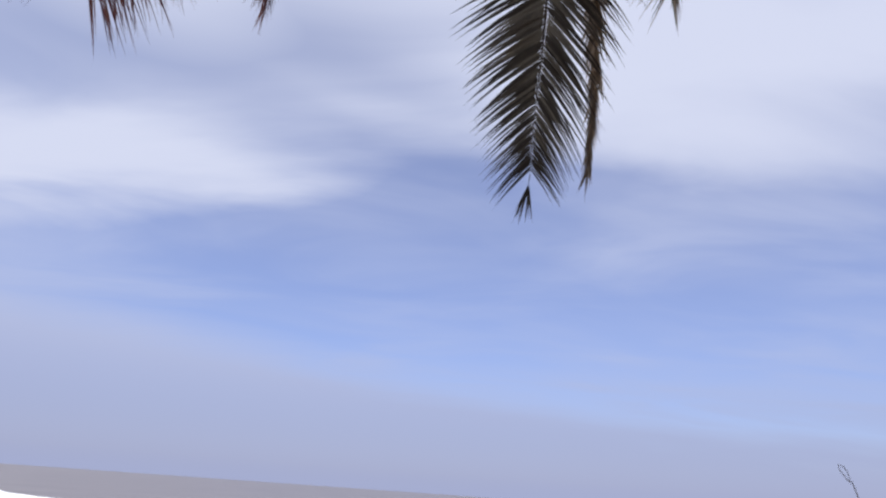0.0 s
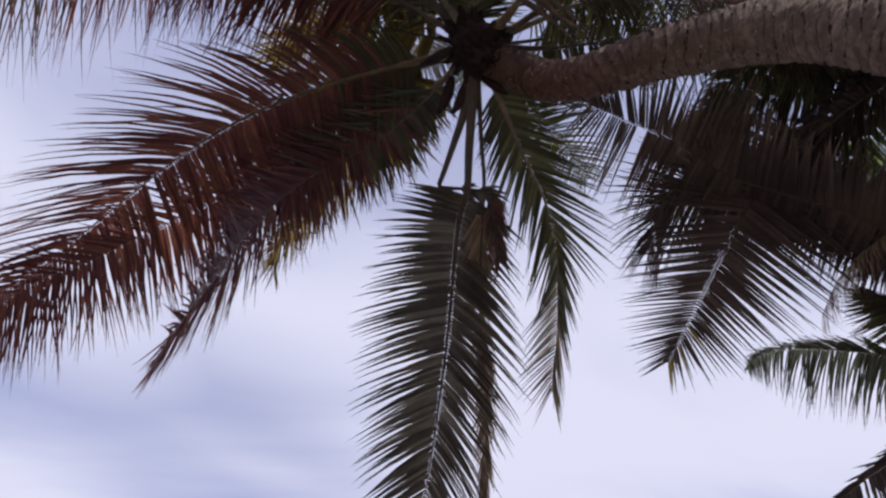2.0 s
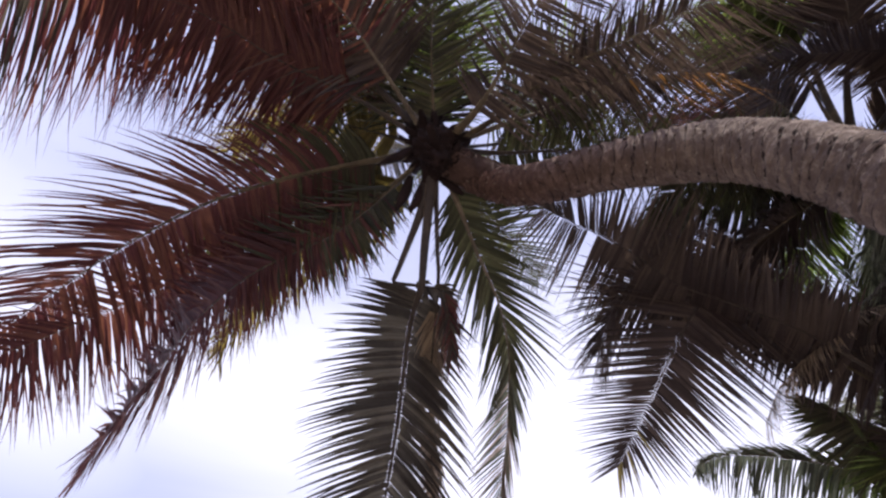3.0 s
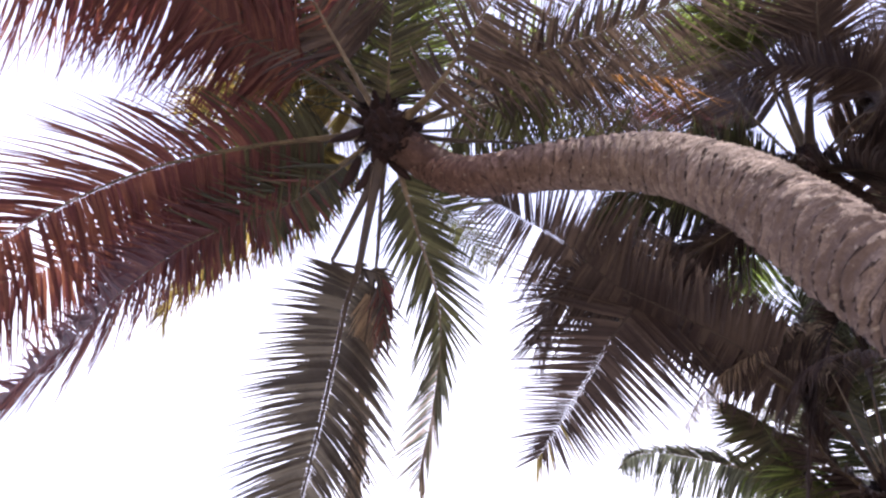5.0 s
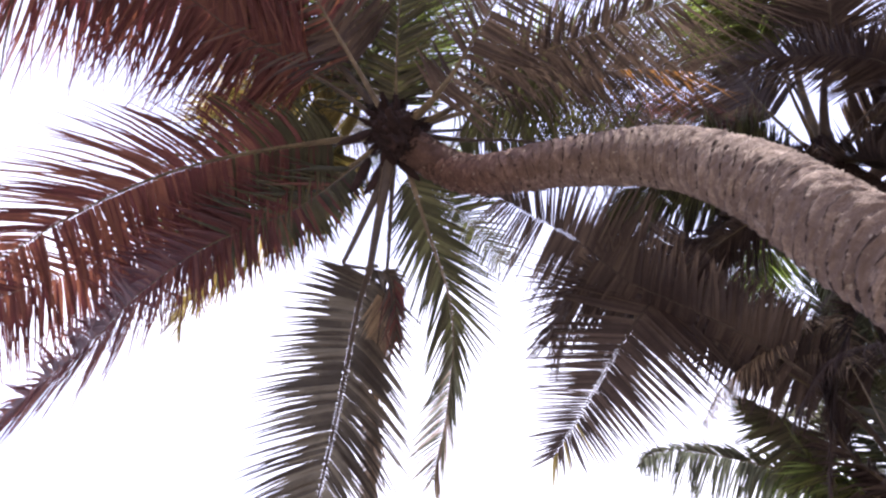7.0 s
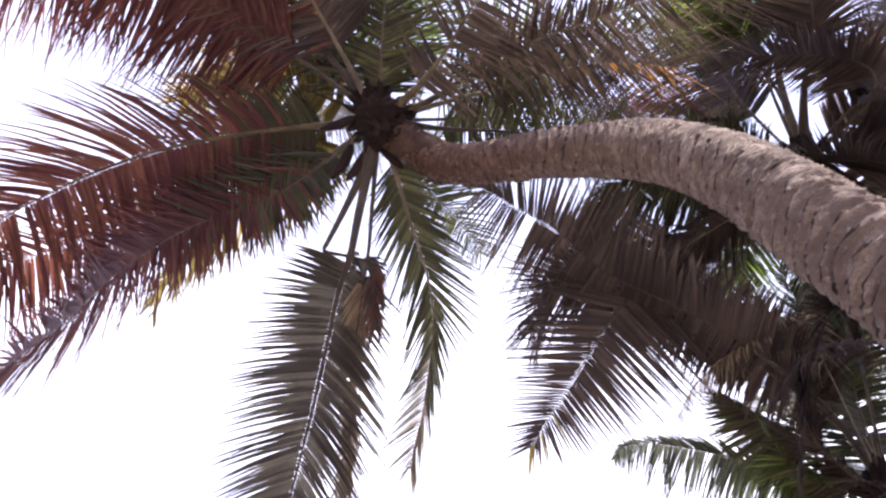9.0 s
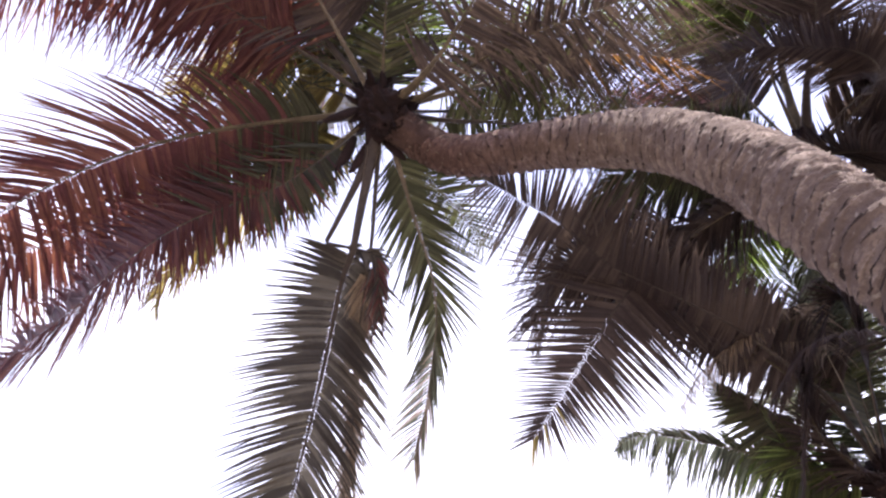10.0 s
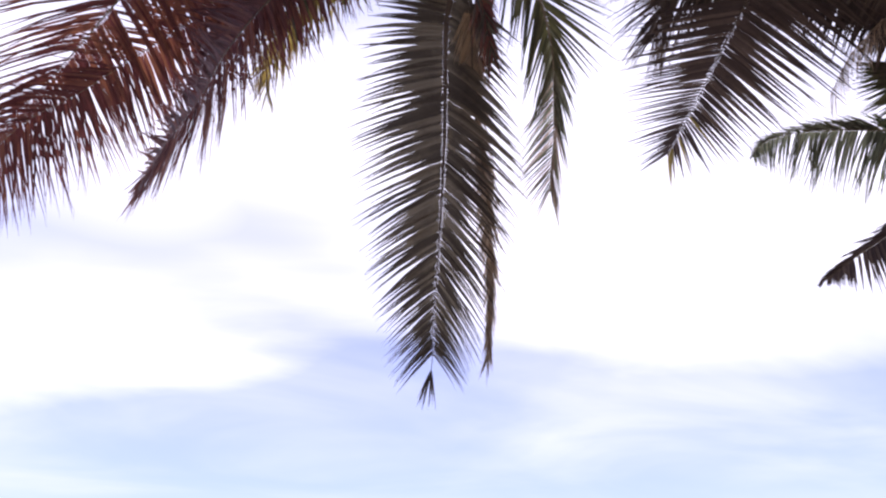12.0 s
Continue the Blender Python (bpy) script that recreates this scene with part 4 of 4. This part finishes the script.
frond(tall_palm, [(3.70, 1.19, 6.80), (3.70, 1.58, 6.69), (3.68, 2.12, 6.74), (3.78, 2.59, 6.85), (3.82, 2.99, 6.99)], leaf=0.5, count=200, start=0.2, fan=(70, 30), sag=1.0, mat=LEAF_GREEN, seed=63, wide=0.0205)
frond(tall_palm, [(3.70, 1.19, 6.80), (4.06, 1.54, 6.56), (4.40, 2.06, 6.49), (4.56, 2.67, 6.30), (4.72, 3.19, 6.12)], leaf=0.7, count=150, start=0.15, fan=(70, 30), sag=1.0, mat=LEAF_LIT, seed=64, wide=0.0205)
frond(tall_palm, [(3.70, 1.19, 6.80), (4.22, 1.17, 6.55), (4.80, 1.42, 6.37), (5.19, 1.96, 6.04)], leaf=0.7, count=150, start=0.15, fan=(70, 30), sag=0.35, mat=LEAF_SHADED, seed=65, wide=0.0205)
frond(tall_palm, [(3.70, 1.19, 6.80), (3.29, 1.05, 7.33), (2.99, 0.86, 7.96), (2.66, 0.73, 8.55)], leaf=0.8, count=150, start=0.3, fan=(70, 30), sag=0.35, mat=LEAF_SHADED, seed=66, wide=0.0205)
frond(tall_palm, [(3.70, 1.19, 6.80), (3.33, 0.65, 7.37), (3.26, 0.18, 7.90), (3.07, -0.29, 8.44)], leaf=0.8, count=150, start=0.62, fan=(70, 30), sag=0.35, mat=LEAF_SHADED, thick=0.055, seed=67, wide=0.0205)
frond(tall_palm, [(3.70, 1.19, 6.80), (3.97, 0.50, 6.99), (4.04, 0.00, 7.46), (3.92, -0.45, 8.00)], leaf=0.8, count=150, start=0.22, fan=(70, 30), sag=0.35, mat=LEAF_SHADED, seed=68, wide=0.0205)
frond(tall_palm, [(3.70, 1.19, 6.80), (3.24, 1.45, 7.14), (2.82, 1.65, 7.75), (2.34, 2.00, 8.27)], leaf=0.8, count=190, start=0.2, fan=(70, 30), sag=0.35, mat=LEAF_SHADED, seed=69, wide=0.024)
frond(tall_palm, [(3.70, 1.19, 6.80), (3.92, 0.86, 6.46), (4.00, 0.55, 6.20), (4.12, 0.47, 5.83)], leaf=0.8, count=150, start=0.2, fan=(70, 30), sag=0.35, mat=LEAF_SHADED, seed=70, wide=0.0205)
frond(tall_palm, [(3.70, 1.19, 6.80), (3.78, 1.26, 6.22), (3.82, 1.28, 5.77), (3.87, 1.40, 5.40)], leaf=0.7, count=77, start=0.15, fan=(70, 30), sag=0.4, mat=LEAF_LIT, seed=71, wide=0.0205)
frond(tall_palm, [(3.70, 1.19, 6.80), (3.34, 1.13, 6.57), (2.94, 1.16, 6.44), (2.52, 1.21, 6.42)], leaf=0.7, count=123, start=0.15, fan=(70, 30), sag=0.4, mat=LEAF_SHADED, seed=72, wide=0.0205, both=(0.22, 1.0))
frond(tall_palm, [(3.70, 1.19, 6.80), (3.65, 0.92, 6.28), (3.68, 0.76, 5.90), (3.77, 0.69, 5.57)], leaf=0.7, count=123, start=0.15, fan=(70, 30), sag=0.4, mat=LEAF_SHADED, seed=73, wide=0.0205)
frond(tall_palm, [(3.70, 1.19, 6.80), (3.53, 0.91, 7.23), (3.25, 0.64, 7.77), (2.90, 0.45, 8.28), (2.46, 0.31, 8.77)], count=71, start=0.6, left=((0, 74, 0.5), (0.4, 68, 0.8), (1, 34, 0.5)), right=((0, 74, 0.5), (0.4, 68, 0.8), (1, 34, 0.5)), mat=LEAF_GREEN, sag=0.3, wide=0.0229, neat=1.3, stalk=STALK_DARK, seed=118)
far_palm = thing("palm_tree", "farther coconut palm with grey-green drooping fronds", "palm tree", (4.45, 2.75, 0.0), "coconut palms")
palm_trunk(far_palm, [(4.45, 2.75, -0.05), (4.36, 2.66, 2.2), (4.11, 2.47, 4.48)], (0.22, 0.15, 0.12), seed=3, mat=BARK_SHADED)
crown_heart(far_palm, (4.11, 2.47, 4.48), (-0.1, 0.0, 1), (0.13, 0.22), 5)
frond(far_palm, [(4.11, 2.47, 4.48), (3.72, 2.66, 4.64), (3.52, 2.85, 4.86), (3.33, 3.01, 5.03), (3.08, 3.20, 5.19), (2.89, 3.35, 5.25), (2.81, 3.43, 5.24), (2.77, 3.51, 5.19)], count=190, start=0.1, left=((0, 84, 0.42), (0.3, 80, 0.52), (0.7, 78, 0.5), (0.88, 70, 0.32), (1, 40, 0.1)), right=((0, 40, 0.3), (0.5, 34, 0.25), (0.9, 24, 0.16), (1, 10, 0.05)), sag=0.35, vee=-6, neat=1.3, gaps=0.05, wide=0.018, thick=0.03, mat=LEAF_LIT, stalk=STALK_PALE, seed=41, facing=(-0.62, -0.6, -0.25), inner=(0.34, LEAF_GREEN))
frond(far_palm, [(4.11, 2.47, 4.48), (3.73, 2.84, 4.51), (3.54, 3.09, 4.41), (3.38, 3.27, 4.31), (3.23, 3.41, 4.23), (3.11, 3.57, 4.16), (3.04, 3.66, 4.12)], count=120, start=0.14, left=((0, 60, 0.5), (0.4, 74, 0.6), (0.7, 64, 0.36), (0.88, 50, 0.14), (1, 20, 0.03)), right=((0, 40, 0.3), (0.6, 26, 0.22), (0.9, 16, 0.14), (1, 10, 0.03)), sag=0.2, vee=4, neat=1.1, wide=0.026, thick=0.022, mat=LEAF_SHADED, stalk=STALK_PALE, seed=42, facing=(-0.62, -0.6, -0.25))
frond(far_palm, [(4.11, 2.47, 4.48), (3.79, 2.51, 4.69), (3.53, 2.53, 4.87), (3.36, 2.56, 5.02), (3.13, 2.56, 5.14)], count=100, start=0.46, left=((0, 84, 0.42), (0.4, 66, 0.42), (0.7, 44, 0.34), (0.9, 22, 0.22), (1, 8, 0.12)), right=((0, 20, 0.16), (0.6, 16, 0.16), (1, 8, 0.1)), sag=0.05, vee=0, wide=0.026, thick=0.02, neat=0.8, mat=LEAF_DEEP, stalk=STALK_PALE, seed=43, facing=(-0.62, -0.6, -0.25))
frond(far_palm, [(4.11, 2.47, 4.48), (3.37, 1.87, 5.24), (2.99, 2.12, 5.12), (2.77, 2.35, 4.96), (2.68, 2.54, 4.79)], leaf=0.325, tip=0.8, first=1.0, count=141, start=0.4, fan=(70, 30), sag=1.8, thick=0.014, wide=0.0166, mat=LEAF_DRY, stalk=STALK_PALE, seed=44, label='grey-brown withered frond')
frond(far_palm, [(4.11, 2.47, 4.48), (3.98, 2.41, 5.13), (3.84, 2.11, 5.64), (3.61, 1.87, 6.12)], leaf=0.520, count=109, start=0.15, fan=(70, 30), sag=0.5, thick=0.016, mat=LEAF_DEEP, seed=45, wide=0.019)
frond(far_palm, [(4.11, 2.47, 4.48), (4.02, 2.16, 5.24), (3.91, 1.78, 5.73), (3.82, 1.52, 6.08)], leaf=0.520, count=109, start=0.15, fan=(70, 30), sag=0.5, thick=0.016, mat=LEAF_DEEP, seed=46, wide=0.019)
frond(far_palm, [(4.11, 2.47, 4.48), (4.14, 2.75, 5.14), (4.26, 2.93, 5.72), (4.26, 3.20, 6.14)], leaf=0.520, count=109, start=0.15, fan=(70, 30), sag=0.5, thick=0.016, mat=LEAF_DEEP, seed=47, wide=0.019)
frond(far_palm, [(4.11, 2.47, 4.48), (3.76, 1.61, 4.76), (3.41, 1.63, 4.83), (3.14, 1.80, 4.79), (3.02, 2.08, 4.62)], leaf=0.520, count=85, start=0.15, fan=(70, 30), sag=0.8, thick=0.016, mat=LEAF_SHADED, seed=92, wide=0.019)
frond(far_palm, [(4.11, 2.47, 4.48), (3.90, 1.46, 5.09), (3.66, 1.46, 5.33), (3.45, 1.63, 5.45), (3.35, 1.95, 5.46)], leaf=0.520, count=85, start=0.15, fan=(70, 30), sag=0.8, thick=0.016, mat=LEAF_SHADED, seed=94, wide=0.019)
frond(far_palm, [(4.11, 2.47, 4.48), (3.71, 2.58, 4.54), (3.53, 2.60, 4.64), (3.42, 2.54, 4.72), (3.35, 2.51, 4.83)], count=48, start=0.4, left=((0, 50, 0.1), (1, 20, 0.1)), right=((0, 66, 0.36), (0.6, 60, 0.32), (1, 30, 0.18)), sag=0.05, vee=0, wide=0.0190, thick=0.016, mat=LEAF_GREEN, seed=95)
frond(far_palm, [(4.11, 2.47, 4.48), (3.73, 2.24, 4.79), (3.40, 2.12, 4.91), (2.87, 2.03, 5.13), (2.37, 2.04, 5.33), (2.03, 2.05, 5.45), (1.63, 1.95, 5.61), (1.27, 1.90, 5.69), (0.94, 1.84, 5.73)], count=135, start=0.34, left=((0, 60, 0.5), (0.4, 74, 0.68), (0.75, 72, 0.6), (1, 30, 0.28)), right=((0, 100, 0.35), (0.4, 100, 0.5), (0.65, 98, 0.66), (0.88, 92, 0.6), (1, 60, 0.3)), sag=0.08, vee=-4, wide=0.028, thick=0.026, neat=0.7, mat=LEAF_SHADED, stalk=STALK_DARK, seed=101)
frond(far_palm, [(4.11, 2.47, 4.48), (3.85, 2.31, 4.79), (3.53, 2.22, 4.94), (3.13, 2.17, 5.12), (2.72, 2.11, 5.33), (2.25, 2.06, 5.51), (1.88, 2.11, 5.60), (1.71, 2.30, 5.50), (1.66, 2.49, 5.33)], count=145, start=0.3, left=((0, 60, 0.5), (0.3, 80, 0.45), (0.6, 84, 0.5), (0.85, 60, 0.45), (1, 25, 0.25)), right=((0, 110, 0.35), (0.5, 108, 0.5), (0.8, 80, 0.4), (1, 25, 0.25)), sag=0.08, vee=-4, wide=0.026, thick=0.026, neat=0.8, mat=LEAF_SHADED, stalk=STALK, seed=102)
frond(far_palm, [(4.11, 2.47, 4.48), (4.01, 2.33, 4.92), (3.70, 2.26, 5.14), (3.37, 2.16, 5.36), (3.02, 2.12, 5.51), (2.71, 2.17, 5.63), (2.49, 2.28, 5.63)], count=160, start=0.3, left=((0, 60, 0.5), (0.3, 76, 0.42), (0.8, 70, 0.45), (1, 35, 0.3)), right=((0, 110, 0.3), (0.6, 105, 0.4), (1, 60, 0.25)), sag=0.1, vee=-4, wide=0.022, thick=0.026, neat=1.2, mat=LEAF_SHADED, dry=(0.4, 0, LEAF_GREEN, 0.25), stalk=STALK, seed=103)
frond(far_palm, [(4.11, 2.47, 4.48), (3.82, 2.42, 4.55), (3.59, 2.37, 4.68), (3.45, 2.24, 4.85), (3.35, 2.08, 4.98), (3.30, 1.95, 5.11)], count=119, start=0.1, left=((0, 40, 0.4), (0.5, 24, 0.4), (1, 12, 0.25)), right=((0, 40, 0.4), (0.5, 24, 0.4), (1, 12, 0.25)), sag=0.5, vee=-20, wide=0.0174, thick=0.03, neat=1.6, mat=LEAF_SHADED, label='dead brown frond folded against the crown', seed=104)
frond(far_palm, [(4.11, 2.47, 4.48), (3.55, 1.64, 5.19), (3.40, 1.78, 5.11), (3.37, 2.05, 4.90), (3.38, 2.30, 4.63), (3.42, 2.56, 4.36)], count=150, start=0.3, left=((0, 26, 0.3), (0.5, 16, 0.36), (1, 8, 0.25)), right=((0, 26, 0.3), (0.5, 16, 0.36), (1, 8, 0.25)), sag=0.2, vee=0, wide=0.024, thick=0.03, neat=1.6, mat=LEAF_SHADED, stalk=STALK_DARK, label='dead brown frond hanging beside the trunk', seed=105)
